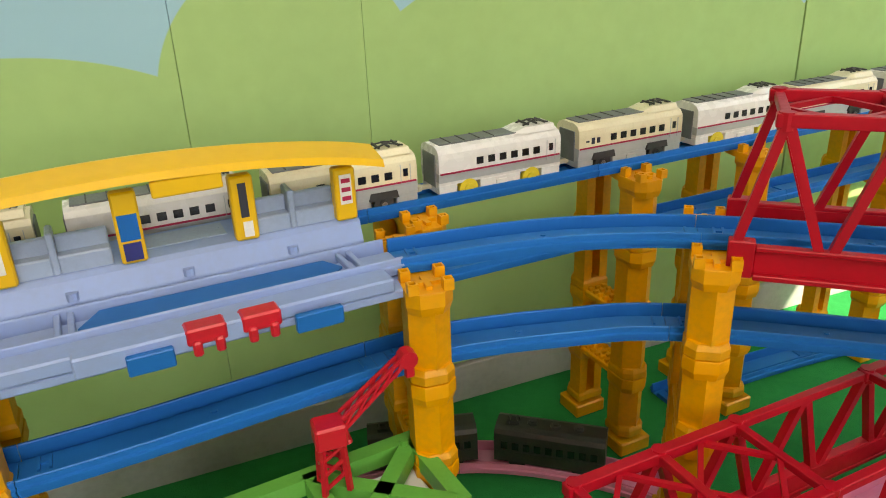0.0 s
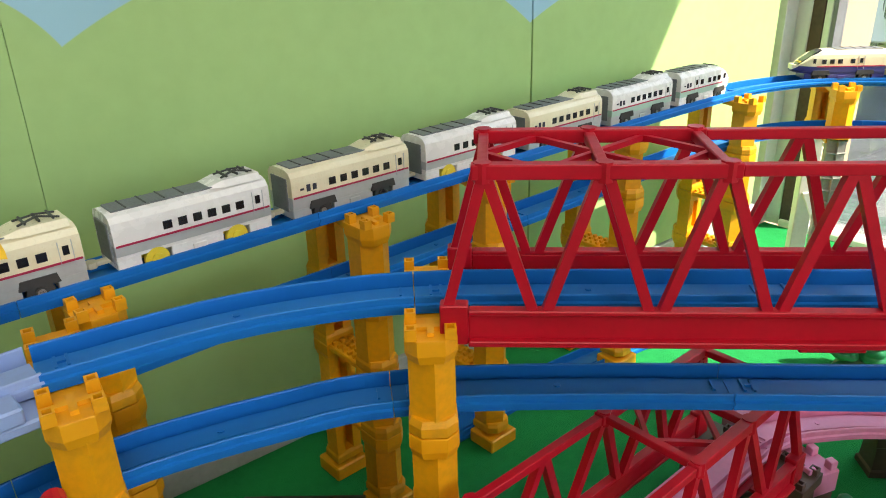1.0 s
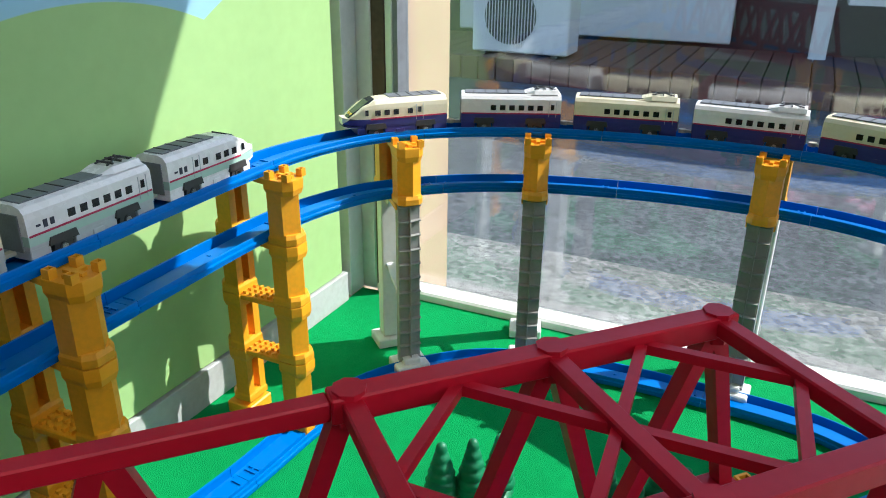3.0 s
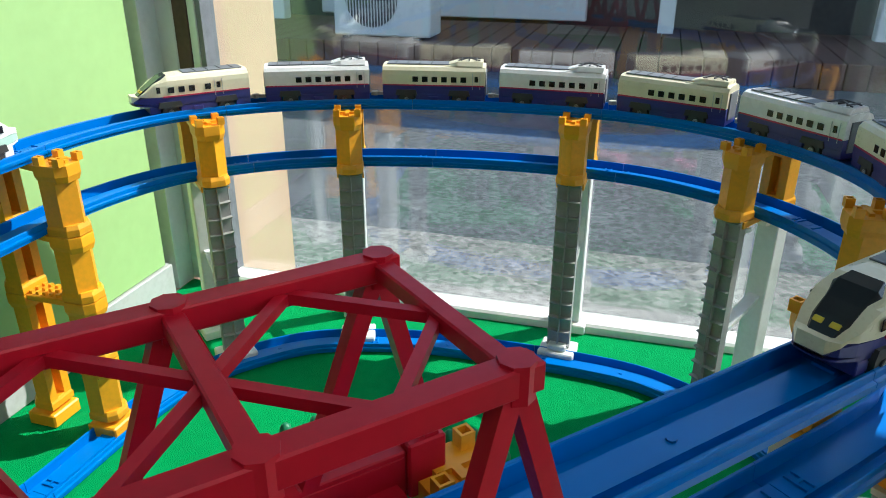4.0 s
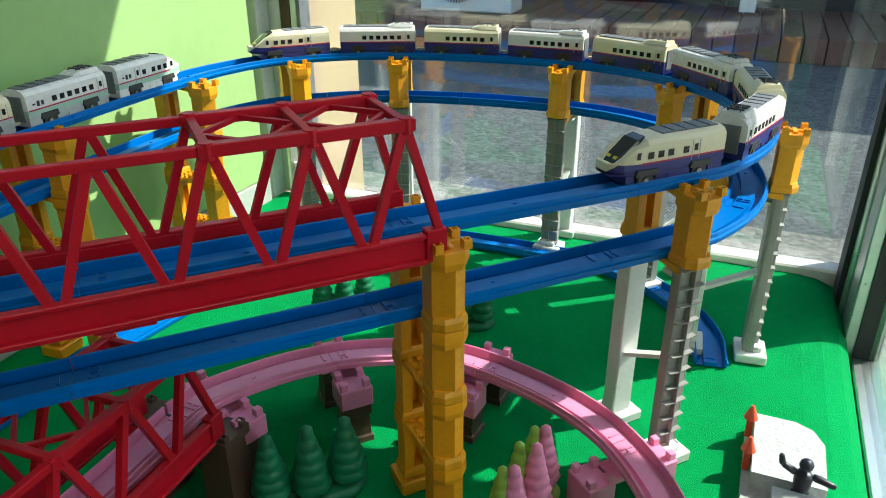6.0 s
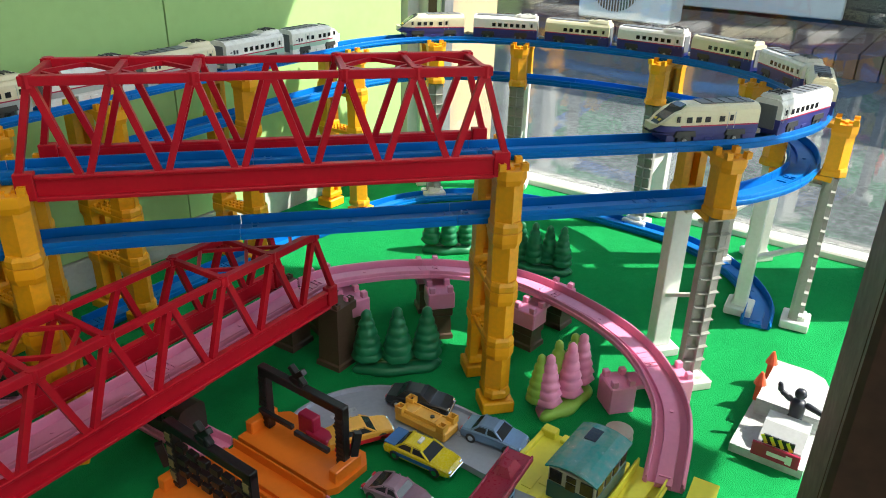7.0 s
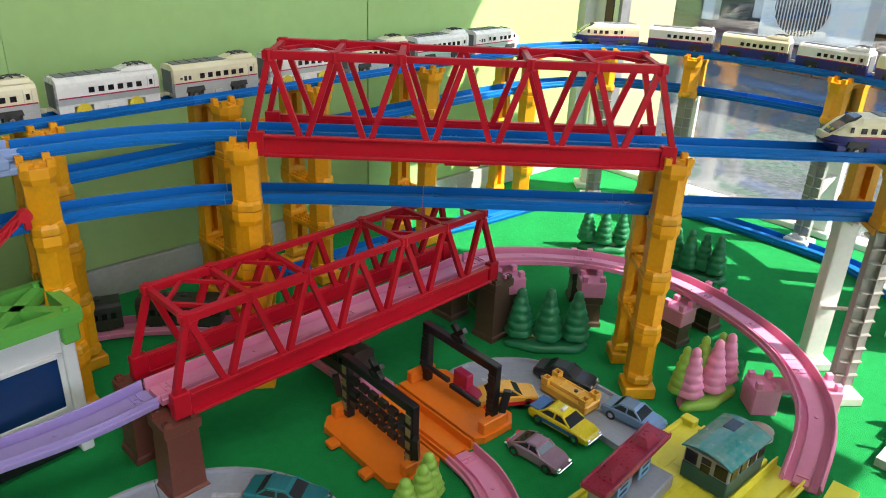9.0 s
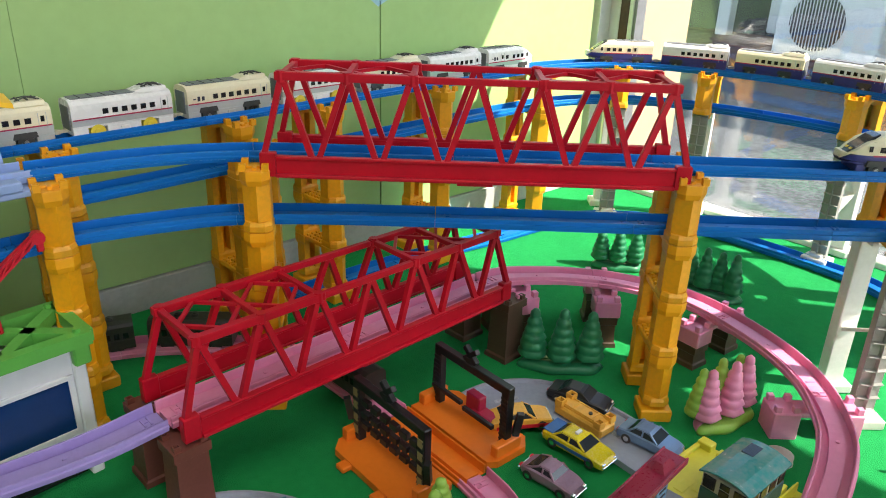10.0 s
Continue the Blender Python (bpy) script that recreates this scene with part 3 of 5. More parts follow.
# ---------------------------------------------------------------- piers
def column_outline(w, d, notch=True):
    """Outline of a pier column, w along the track, d across: a ridge on the outer face, a slot in the inner one."""
    a, b, k = w / 2, d / 2, 0.0048
    inner = [(k, b), (k, b - 0.012), (-k, b - 0.012), (-k, b)] if notch else []
    return [(-a, -b * 0.30), (a * 0.10, -b), (a, -b * 0.30), (a, b)] + inner + [(-a, b)]


def cap_outline(w, d):
    a, b = w / 2, d / 2
    return [(-a, -b * 0.50), (-a * 0.52, -b), (a * 0.52, -b), (a, -b * 0.50), (a, b), (-a, b)]


def block_mesh(top):
    bm = bmesh.new()
    prism(bm, column_outline(0.0274, 0.0262), 0.0085, BLOCK - 0.0125)
    loft(bm, [[(x, y, z) for x, y in cap_outline(0.0294 * k, 0.0284 * k)] for z, k in ((0.0, 0.985), (0.0008, 1.0), (0.0065, 1.0), (0.0105, 0.88))])
    loft(bm, [[(x, y, z) for x, y in cap_outline(0.0302 * k, 0.0290 * k)] for z, k in ((BLOCK - 0.0165, 0.87), (BLOCK - 0.0105, 1.0), (BLOCK - 0.0016, 1.0), (BLOCK - 0.0008, 0.985))])
    if top:
        for x in (-0.0112, 0.0112):
            for y in (-0.0100, 0.0100):
                # hollow square sockets standing on the cap
                for c, sz in (((x - 0.0027, y), (0.0012, 0.0066)), ((x + 0.0027, y), (0.0012, 0.0066)), ((x, y - 0.0027), (0.0042, 0.0012)), ((x, y + 0.0027), (0.0042, 0.0012))):
                    box(bm, (*c, BLOCK + 0.0028), (*sz, 0.0072))
        box(bm, (0, 0, BLOCK + 0.0006), (0.004, 0.018, 0.0026))
        box(bm, (0, 0, BLOCK + 0.0006), (0.018, 0.004, 0.0026))
    return bm


def arm_mesh():
    """Cap plate that reaches from the column under the track, with a knobbed ledge."""
    bm = bmesh.new()
    loft(bm, [[(-0.015, 0.0, -0.007), (0.015, 0.0, -0.007), (0.015, 0.0, 0.0), (-0.015, 0.0, 0.0)], [(-0.013, 0.038, -0.0035), (0.013, 0.038, -0.0035), (0.013, 0.038, 0.0), (-0.013, 0.038, 0.0)]])
    return bm


def rung_mesh():
    """Plate between the two columns with rows of small teeth."""
    bm = boxes(((0, 0, -0.003), (0.026, 0.052, 0.006)), bevel=0.0008)
    for i in range(6):
        for x in (-0.008, 0.0, 0.008):
            box(bm, (x, -0.019 + i * 0.0076, 0.0014), (0.0042, 0.0034, 0.0034))
    return bm


MESH = {"block": mesh_of("block", block_mesh(False), YELLOW), "cap": mesh_of("block", block_mesh(True), YELLOW), "arm": mesh_of("arm", arm_mesh(), YELLOW),
        "rung": mesh_of("rung", rung_mesh(), YELLOW)}
GAP = 0.0365


def column_pose(side):
    # the slotted face looks to the partner column
    return Matrix.Translation((0, -GAP, 0)) if side < 0 else Matrix.Rotation(radians(180), 4, "Z") @ Matrix.Translation((0, -GAP, 0))


def foot_mesh():
    bm = boxes(((0, 0, 0.0075), (0.036, 0.033, 0.015)), bevel=0.0015)
    return bm


MESH["foot"] = mesh_of("foot", foot_mesh(), YELLOW)
FOOT = P - 4 * BLOCK


def yellow_pier(line, s, base=0.0, blocks=4, rungs=(1, 2), label="tall pier of stacked yellow plastic blocks", sides=(-1, 1)):
    c, d = line.at(s), line.way(s)
    ob = thing("bridge_pier", label, "toy pier", pose(c.x, c.y, base, 0, 0, math.degrees(math.atan2(d.y, d.x))), group="yellow block piers")
    for side in sides:
        m = column_pose(side)
        if base == 0:
            part("foot", MESH["foot"], None, ob, at=m)
        for k in range(blocks):
            z = (FOOT if base == 0 else 0) + k * BLOCK
            part("block", MESH["cap" if k == blocks - 1 else "block"], None, ob, at=m @ Matrix.Translation((0, 0, z)))
            if k >= blocks - 2:
                part("arm", MESH["arm"], None, ob, at=m @ Matrix.Translation((0, 0, z + BLOCK - 0.001)))
    for k in rungs:
        part("rung", MESH["rung"], None, ob, at=pose(0, 0, FOOT + k * BLOCK))
    return ob


def ladder_mesh(height):
    """Body of the ladder column, with shallow side walls and a middle rib."""
    return boxes(((0, 0.0037, height / 2), (0.0232, 0.0120, height)), ((0, -0.0006, height / 2), (0.0014, 0.0146, height)),
                 ((-0.0124, 0.0022, height / 2), (0.0014, 0.0090, height)), ((0.0124, 0.0022, height / 2), (0.0014, 0.0090, height)), bevel=0.0003)


def shelf_mesh():
    """One wedge-shaped shelf of the ladder column."""
    bm = bmesh.new()
    rings = []
    for x in (-0.0128, 0.0, 0.0128):
        dip = -0.0012 if x == 0 else 0.0
        rings.append([(x, 0.0069, -0.0030), (x, -0.0072, dip - 0.0009), (x, -0.0077, dip + 0.0005), (x, 0.0069, 0.0008)])
    return loft(bm, rings)


LADDER_H = LEVEL2 - 0.012
MESH["ladder"] = mesh_of("ladder_frame", ladder_mesh(LADDER_H), LADDER_GREY)
MESH["shelf"] = mesh_of("shelf", shelf_mesh(), LADDER_GREY)
MESH["plain"] = mesh_of("plain_column", boxes(((0, 0, (LEVEL2 - 0.012) / 2), (0.0236, 0.018, LEVEL2 - 0.012)), bevel=0.0012), WHITE_POST)
MESH["pfoot"] = mesh_of("foot", boxes(((0, 0, 0.006), (0.042, 0.036, 0.012)), ((0.0, -0.006, 0.015), (0.022, 0.012, 0.008)), bevel=0.0015), WHITE_POST)
bm = bmesh.new()
beam(bm, (0, -GAP + 0.008, 0.115), (0, GAP - 0.008, 0.085), 0.013, 0.004)
MESH["brace"] = mesh_of("brace", bm, WHITE_POST)
bm = bmesh.new()
disc(bm, (0, 0, 0), 0.004, 0.024, "Y", 10)
box(bm, (0, 0, -0.004), (0.016, 0.018, 0.004))
MESH["hook"] = mesh_of("clip", bm, WHITE_POST)


def white_pier(line, s, open_side=1, label="white ladder-sided plastic pier with a yellow block on top"):
    c, d = line.at(s), line.way(s)
    ob = thing("bridge_pier", label, "toy pier", pose(c.x, c.y, 0, 0, 0, math.degrees(math.atan2(d.y, d.x))), group="white ladder piers")
    for side in (-1, 1):
        m = column_pose(side)
        part("foot", MESH["pfoot"], None, ob, at=m)
        up = m @ Matrix.Translation((0, 0, 0.012))
        if side == open_side:
            ladder = part("ladder_frame", MESH["ladder"], None, ob, "grey ladder column with wedge shelves", at=up)
            for k in range(12):
                part("shelf", MESH["shelf"], None, ladder, at=Matrix.Translation((0, 0, 0.006 + (LADDER_H - 0.009) * k / 11)))
        else:
            part("plain_column", MESH["plain"], None, ob, at=up)
        part("block", MESH["cap"], None, ob, at=m @ Matrix.Translation((0, 0, LEVEL2)))
        part("arm", MESH["arm"], None, ob, at=m @ Matrix.Translation((0, 0, P - 0.001)))
        part("arm", MESH["arm"], None, ob, at=m @ Matrix.Translation((0, 0, LEVEL2 - 0.001)))
        part("clip", MESH["hook"], None, ob, at=m @ Matrix.Translation((0, 0.016, LEVEL2 - 0.012)))
    part("brace", MESH["brace"], None, ob)
    return ob


for x, y in ((-0.003, 0.040), (0.440, 0.040)):
    yellow_pier(upper, upper.near(x, y), rungs=(1, 2))
station_line = Line(FRONT[:4])
yellow_pier(upper, upper.near(-0.188, -0.050), rungs=(1, 2))
yellow_pier(station_line, station_line.near(-0.375, -0.235), rungs=())
for x, y in ((-0.235, 0.048), (-0.088, 0.196), (0.010, 0.292), (0.160, 0.445), (0.335, 0.612)):
    yellow_pier(upper, upper.near(x, y), rungs=(1, 2))
for x, y in ((0.508, 0.688), (0.664, 0.648), (0.864, 0.484), (0.933, 0.305), (0.870, 0.128), (0.677, 0.040)):
    white_pier(upper, upper.near(x, y), -1 if y < 0.2 else 1)


# ---------------------------------------------------------------- station
def toy_station():
    ob = thing("toy_station", "pale blue toy station platform under an arched yellow roof", "toy station", pose(-0.200, -0.055, P, 0, 0, 45.8))
    L = 0.46
    ln = Line([(-L, 0.0), (0.0, 0.0)])
    part("track_bed", rail_piece(ln, 0.0005, L - 0.0005, 0.0005, 2), STATION, ob)
    part("side_ledge", boxes(((-L / 2, -0.029, 0.0035), (L - 0.03, 0.018, 0.009)), ((-0.32, -0.040, 0.003), (0.12, 0.012, 0.012)), ((-0.15, -0.039, 0.003), (0.09, 0.010, 0.012)), ((-L / 2, -0.022, -0.004), (L, 0.030, 0.006)), bevel=0.0012), STATION, ob)
    for x0, x1 in ((-0.190, -0.036), (-0.43, -0.25)):
        bm = bmesh.new()
        prism(bm, [(x0, -0.005), (x0 + 0.012, -0.0135), (x1 - 0.012, -0.0135), (x1, -0.002), (x1 - 0.008, 0.0135), (x0 + 0.012, 0.0135)], 0.0050, 0.0072)
        part("rail_insert", bm, BLUE, ob, "bright blue insert in the track bed")
        for x in (x0 - 0.010, x0 - 0.003, x1 + 0.003, x1 + 0.010):
            part("cross_bar", boxes(((x, 0, 0.0072), (0.0035, 0.031, 0.0048)), bevel=0.0006), STATION, ob)
    for x in (-0.098, -0.128):
        bm = boxes(((x, -0.0385, 0.005), (0.022, 0.013, 0.010)), ((x - 0.006, -0.046, -0.001), (0.005, 0.004, 0.009)), ((x + 0.006, -0.046, -0.001), (0.005, 0.004, 0.009)), bevel=0.0012)
        part("clip", bm, RED_BRIGHT, ob, "bright red plastic clip")
    for x, w in ((-0.066, 0.028), (-0.158, 0.024)):
        part("side_block", boxes(((x, -0.0465, -0.001), (w, 0.005, 0.011)), bevel=0.0008), BLUE, ob)
    # platform with sloped front
    bm = bmesh.new()
    sec = [(0.0195, 0.0), (0.0215, 0.012), (0.0255, 0.024), (0.029, 0.0265), (0.072, 0.0265), (0.072, 0.0)]
    loft(bm, [[(x, y, z) for y, z in sec] for x in (-L + 0.01, -0.012)])
    part("platform", bm, STATION, ob)
    for x in (-0.06, -0.125, -0.19, -0.26):
        b = bmesh.new()
        disc(b, (x, 0.0225, 0.0155), 0.0035, 0.005, seg=10)
        part("knob", b, STATION, ob)
    for x in (-0.055, -0.195, -0.33):
        bm = boxes(((x - 0.016, 0.037, 0.031), (0.029, 0.010, 0.012)), ((x - 0.016, 0.043, 0.037), (0.029, 0.004, 0.020)), ((x + 0.016, 0.037, 0.031), (0.029, 0.010, 0.012)), ((x + 0.016, 0.043, 0.037), (0.029, 0.004, 0.020)), ((x, 0.040, 0.039), (0.004, 0.018, 0.026)), bevel=0.001)
        part("bench", bm, GREY_SEAT, ob, "grey-blue moulded platform bench")
    part("stairwell", boxes(((-0.122, 0.055, 0.0255), (0.052, 0.022, 0.0036))), GREY_SEAT, ob, "grey-blue sunken stairwell")
    # pillars with little printed boards
    for i, x in enumerate((-0.020, -0.086, -0.153, -0.222, -0.30)):
        h = 0.046 - 0.012 * abs(x + 0.13) / 0.13
        p = part("pillar", boxes(((x, 0.030, 0.0265 + h / 2), (0.0145, 0.009, h)), bevel=0.0012), STATION_Y, ob)
        if i == 0:
            part("notice", boxes(((x, 0.0252, 0.048), (0.008, 0.0008, 0.020))), WHITE, p, "small white and red notice")
            for k in range(3):
                part("print_bar", boxes(((x, 0.0246, 0.042 + k * 0.006), (0.006, 0.0006, 0.0028))), STRIPE, p)
        elif i == 1:
            part("print_bar", boxes(((x, 0.0252, 0.053), (0.005, 0.0006, 0.022))), INK, p, "dark vertical lettering shown as a bar")
            part("notice", boxes(((x + 0.001, 0.0252, 0.034), (0.006, 0.0006, 0.010))), WHITE, p, "small white notice")
        elif i == 2:
            part("vending_print", boxes(((x, 0.0252, 0.049), (0.011, 0.0006, 0.016))), BLUE, p, "blue printed panel")
            part("notice", boxes(((x, 0.0252, 0.034), (0.010, 0.0006, 0.011))), NAVY, p, "dark printed panel")
        elif i == 3:
            part("notice", boxes(((x, 0.0252, 0.044), (0.006, 0.0006, 0.018))), WHITE, p, "small white notice")
    # arched roof
    bm = bmesh.new()
    secs = []
    for k in range(25):
        x = 0.004 - 0.345 * k / 24
        z = 0.0605 + 0.020 * max(0.0, 1 - ((x + 0.150) / 0.165) ** 2) ** 0.75
        secs.append([(x, 0.014, z - 0.003), (x, 0.016, z + 0.0015), (x, 0.038, z + 0.007), (x, 0.062, z + 0.0015), (x, 0.064, z - 0.003), (x, 0.038, z + 0.003)])
    loft(bm, secs)
    part("roof", bm, STATION_Y, ob, "arched yellow plastic roof", smooth=False)
    part("roof_sign", boxes(((-0.118, 0.0165, 0.0715), (0.040, 0.004, 0.010)), bevel=0.0008), STATION_Y, ob)
    return ob


toy_station()


# ---------------------------------------------------------------- trains
def car_section(w, z0, z1, round_top):
    a = w / 2
    if not round_top:
        return [(-a, z0), (a, z0), (a, z1), (-a, z1)]
    h = z1
    return [(-a, z0), (a, z0), (a, h - 0.010), (a * 0.97, h - 0.0055), (a * 0.80, h - 0.0018), (a * 0.5, h), (-a * 0.5, h), (-a * 0.80, h - 0.0018), (-a * 0.97, h - 0.0055), (-a, h - 0.010)]


WINDOW_MESH = mesh_of("window", boxes(((0, 0, 0), (0.0062, 0.0007, 0.0058)), bevel=0.0002), WINDOW_DARK)
SMALL_WINDOW = mesh_of("door_window", boxes(((0, 0, 0), (0.0038, 0.0007, 0.0060)), bevel=0.0002), WINDOW_DARK)


def wheel_mesh(mat, spokes):
    bm = bmesh.new()
    disc(bm, (0, 0, 0), 0.0082, 0.0042, "Y", 20)
    for f in (-1, 1):
        disc(bm, (0, f * 0.0024, 0), 0.0040, 0.0014, "Y", 12)
    return mesh_of("wheel", bm, mat)


WHEELS = {"dark": wheel_mesh(TYRE, 0), "yellow": wheel_mesh(WHEEL_Y, 5)}
HUB_MESH = mesh_of("hub", disc(bmesh.new(), (0, 0, 0), 0.0026, 0.0062, "Y", 10), HUB)


def train_car(name, label, body, band, skirt, wheels, group, nose=False, lettering=False, stripe=STRIPE):
    """x points to the car's front; origin on the rail under its middle."""
    ob = thing(name, label, "toy train car", group=group)
    L, w = 0.112, 0.0335
    a, b = -L / 2, L / 2 + (0.008 if nose else 0)
    zs, zb, zt = 0.0066, 0.0165, 0.0235

    def skin(z0, z1, round_top, width):
        bm = bmesh.new()
        base = car_section(width, z0, z1, round_top)
        if not nose:
            xs = [(a, 0.0), (b, 0.0)]
            loft(bm, [[(x, y, z) for y, z in base] for x, _ in xs])
        else:
            secs = []
            for x, k, top in ((a, 1, 1), (b - 0.048, 1, 1), (b - 0.036, 0.99, 0.96), (b - 0.024, 0.94, 0.80), (b - 0.014, 0.84, 0.60), (b - 0.006, 0.66, 0.43), (b - 0.001, 0.40, 0.30)):
                limit = 0.006 + 0.0385 * top
                secs.append([(x, y * k, min(z, limit) if z > z0 else z0 + (1 - k) * 0.004) for y, z in base])
            loft(bm, secs)
        return bm

    part("skirt", skin(0.0140, zb, False, w - 0.001), skirt, ob)
    for x0, x1 in ((a, -0.0402), (-0.0198, 0.0178), (0.0382, b - (0.016 if nose else 0))):
        part("skirt_panel", boxes((((x0 + x1) / 2, 0, (zs + 0.0142) / 2), (x1 - x0, w - (0.004 if nose and x1 > 0.03 else 0.0014), 0.0142 - zs)), bevel=0.0005), skirt, ob)
    part("band", skin(zb, zt, False, w), band, ob)
    part("body", skin(zt, 0.0445, True, w), body, ob)
    ys = w / 2
    s0, s1 = a + 0.001, b - (0.030 if nose else 0.001)
    for s in (-1, 1):
        part("stripe", boxes((((s0 + s1) / 2, s * ys, zt), (s1 - s0, 0.0008, 0.0014))), stripe, ob)
        n, x0 = (4, -0.012) if nose else (6, -0.020)
        for i in range(n):
            part("window", WINDOW_MESH, None, ob, at=Matrix.Translation((x0 + 0.0 + i * 0.0105 + (0.006 if nose and i else 0), s * (ys + 0.0001), 0.0300)))
        for x in ((0.038, -0.023) if nose else (0.0465,)):
            part("door_window", SMALL_WINDOW, None, ob, at=Matrix.Translation((x, s * (ys + 0.0001), 0.0308)))
        # panel lines, steps and lettering bars
        for x in ((0.0425, 0.0505) if not nose else (-0.027, -0.019)):
            part("door_line", boxes(((x, s * (ys + 0.0001), 0.0285), (0.0005, 0.0006, 0.017))), SILVER, ob)
        part("step_box", boxes(((0.0, s * (ys - 0.001), 0.0095), (0.010, 0.0024, 0.004)), bevel=0.0004), skirt, ob)
        if lettering:
            for k, (dx, h) in enumerate(((0, 0.0016), (0.0055, 0.0055), (0.011, 0.0048))):
                part("lettering_bar", boxes(((a + 0.009 + dx if s < 0 else a + 0.020 - dx, s * (ys + 0.0001), 0.0292), (0.0034, 0.0006, h)), bevel=0.0002), INK, ob)
        for x in (-0.030, 0.028):
            wh = part("wheel", WHEELS[wheels], None, ob, at=Matrix.Translation((x, s * 0.0143, 0.0082)))
            part("hub", HUB_MESH, None, wh) if wheels == "dark" else None
            if wheels == "dark":
                bm = bmesh.new()
                loft(bm, [[(x - 0.012, y, 0.0125), (x + 0.012, y, 0.0125), (x + 0.0105, y, 0.0185), (x - 0.0105, y, 0.0185)] for y in (s * (ys - 0.002), s * (ys + 0.0012))])
                part("bogie_frame", bm, TYRE, ob)
    # roof panels, raised equipment, end faces and couplers
    r1 = 0.020 if not nose else 0.010
    part("roof_panel", boxes((((a + 0.004 + r1) / 2, 0, 0.0449), (r1 - a - 0.004, 0.019, 0.0012)), bevel=0.0004), ROOF_GREY, ob)
    for i in range(4):
        part("roof_rib", boxes(((a + 0.014 + i * 0.013, 0, 0.0457), (0.0009, 0.018, 0.0008))), PANTO, ob)
    if not nose:
        bm = bmesh.new()
        loft(bm, [[(0.012, -0.011, 0.044), (0.012, 0.011, 0.044), (0.012, 0.008, 0.0445), (0.012, -0.008, 0.0445)], [(0.026, -0.013, 0.044), (0.026, 0.013, 0.044), (0.026, 0.010, 0.0485), (0.026, -0.010, 0.0485)], [(0.053, -0.013, 0.044), (0.053, 0.013, 0.044), (0.053, 0.010, 0.0485), (0.053, -0.010, 0.0485)]])
        part("roof_fairing", bm, body, ob)
        bm = bmesh.new()
        for y in (-0.006, 0.006):
            beam(bm, (0.026, y, 0.0492), (0.038, y * 0.4, 0.0515), 0.0011, 0.0011)
            beam(bm, (0.050, y, 0.0492), (0.038, y * 0.4, 0.0515), 0.0011, 0.0011)
        for x in (0.030, 0.038, 0.046):
            beam(bm, (x, -0.008, 0.0500), (x, 0.008, 0.0500), 0.0012, 0.0016)
        part("pantograph", bm, PANTO, ob, "dark folded pantograph")
        part("end_face", boxes(((b + 0.0006, 0, 0.025), (0.0012, 0.022, 0.026)), bevel=0.0003), ROOF_GREY, ob)
    else:
        # wrap-round black windscreen and yellow lamps on the nose
        bm = bmesh.new()
        secs = []
        for x, y, z in ((b - 0.037, 0.0105, 0.0440), (b - 0.030, 0.0130, 0.0415), (b - 0.022, 0.0118, 0.0355), (b - 0.014, 0.0105, 0.0302), (b - 0.007, 0.0075, 0.0242), (b - 0.0035, 0.0045, 0.0205)):
            secs.append([(x, -y, z - 0.0035), (x, -y * 0.7, z + 0.0004), (x, y * 0.7, z + 0.0004), (x, y, z - 0.0035)])
        loft(bm, secs)
        part("windscreen", bm, GLASS_CAR, ob, "glossy black wrap-round windscreen")
        for s in (-1, 1):
            m = pose(b - 0.0115, s * 0.0040, 0.0284, 0, 38, 0)
            part("headlight", boxes(((0, 0, 0), (0.003, 0.0046, 0.0012)), bevel=0.0003), WHEEL_Y, ob, "yellow lamp", at=m)
    part("end_face", boxes(((a - 0.0006, 0, 0.025), (0.0012, 0.022, 0.026)), bevel=0.0003), ROOF_GREY, ob)
    bm = bmesh.new()
    beam(bm, (a, 0, 0.0105), (a - 0.012, 0, 0.0105), 0.0045, 0.0030)
    disc(bm, (a - 0.012, 0, 0.0105), 0.0042, 0.0040, "Z", 12)
    part("coupler", bm, COUPLER, ob)
    return ob


RG, BG = "red-striped train", "navy-banded train"
lead_red = train_car("lead_car", "white toy bullet train car with black windscreen and crimson stripe", WHITE, MINT, WHITE, "dark", RG, nose=True, lettering=True)
mids_red = [train_car("train_car", "white toy train car with crimson stripe and dark wheels", WHITE, MINT, SILVER, "dark", RG, lettering=True),
            train_car("train_car", "yellowed cream toy train car with crimson stripe", CREAM, SILVER, SILVER, "dark", RG, lettering=True),
            train_car("train_car", "white toy train car with yellow wheels and crimson stripe", WHITE, SILVER, WHITE, "yellow", RG)]
lead_blue = train_car("lead_car", "cream and navy toy train nose car", CREAM, NAVY, NAVY, "dark", BG, nose=True)
mids_blue = [train_car("train_car", "cream toy train car with navy lower half", CREAM, NAVY, NAVY, "dark", BG), train_car("train_car", "white toy train car with navy lower half", WHITE, NAVY, NAVY, "dark", BG)]
RAIL_TOP = P + 0.0032
PITCH = 0.1305


def car_pose(line, s, forward):
    f, r = line.at(s + 0.03), line.at(s - 0.03)
    c, d = (f + r) / 2, (f - r).normalized() * forward
    return pose(c.x, c.y, RAIL_TOP, 0, 0, math.degrees(math.atan2(d.y, d.x)))


used = set()


def place(ob, m):
    if ob.name in used:
        return copy_thing(ob, m)
    used.add(ob.name)
    ob.matrix_world = m
    return ob


# the red-striped train stands along the painted wall and in the station
s0 = upper.near(0.285, 0.565)
for i, car in enumerate((lead_red, mids_red[0], mids_red[1], mids_red[2], mids_red[1], mids_red[2], mids_red[1], mids_red[2], mids_red[1])):
    place(car, car_pose(upper, s0 + i * PITCH, -1))
# the navy-banded train stands round the window
s1 = upper.near(0.475, 0.688)
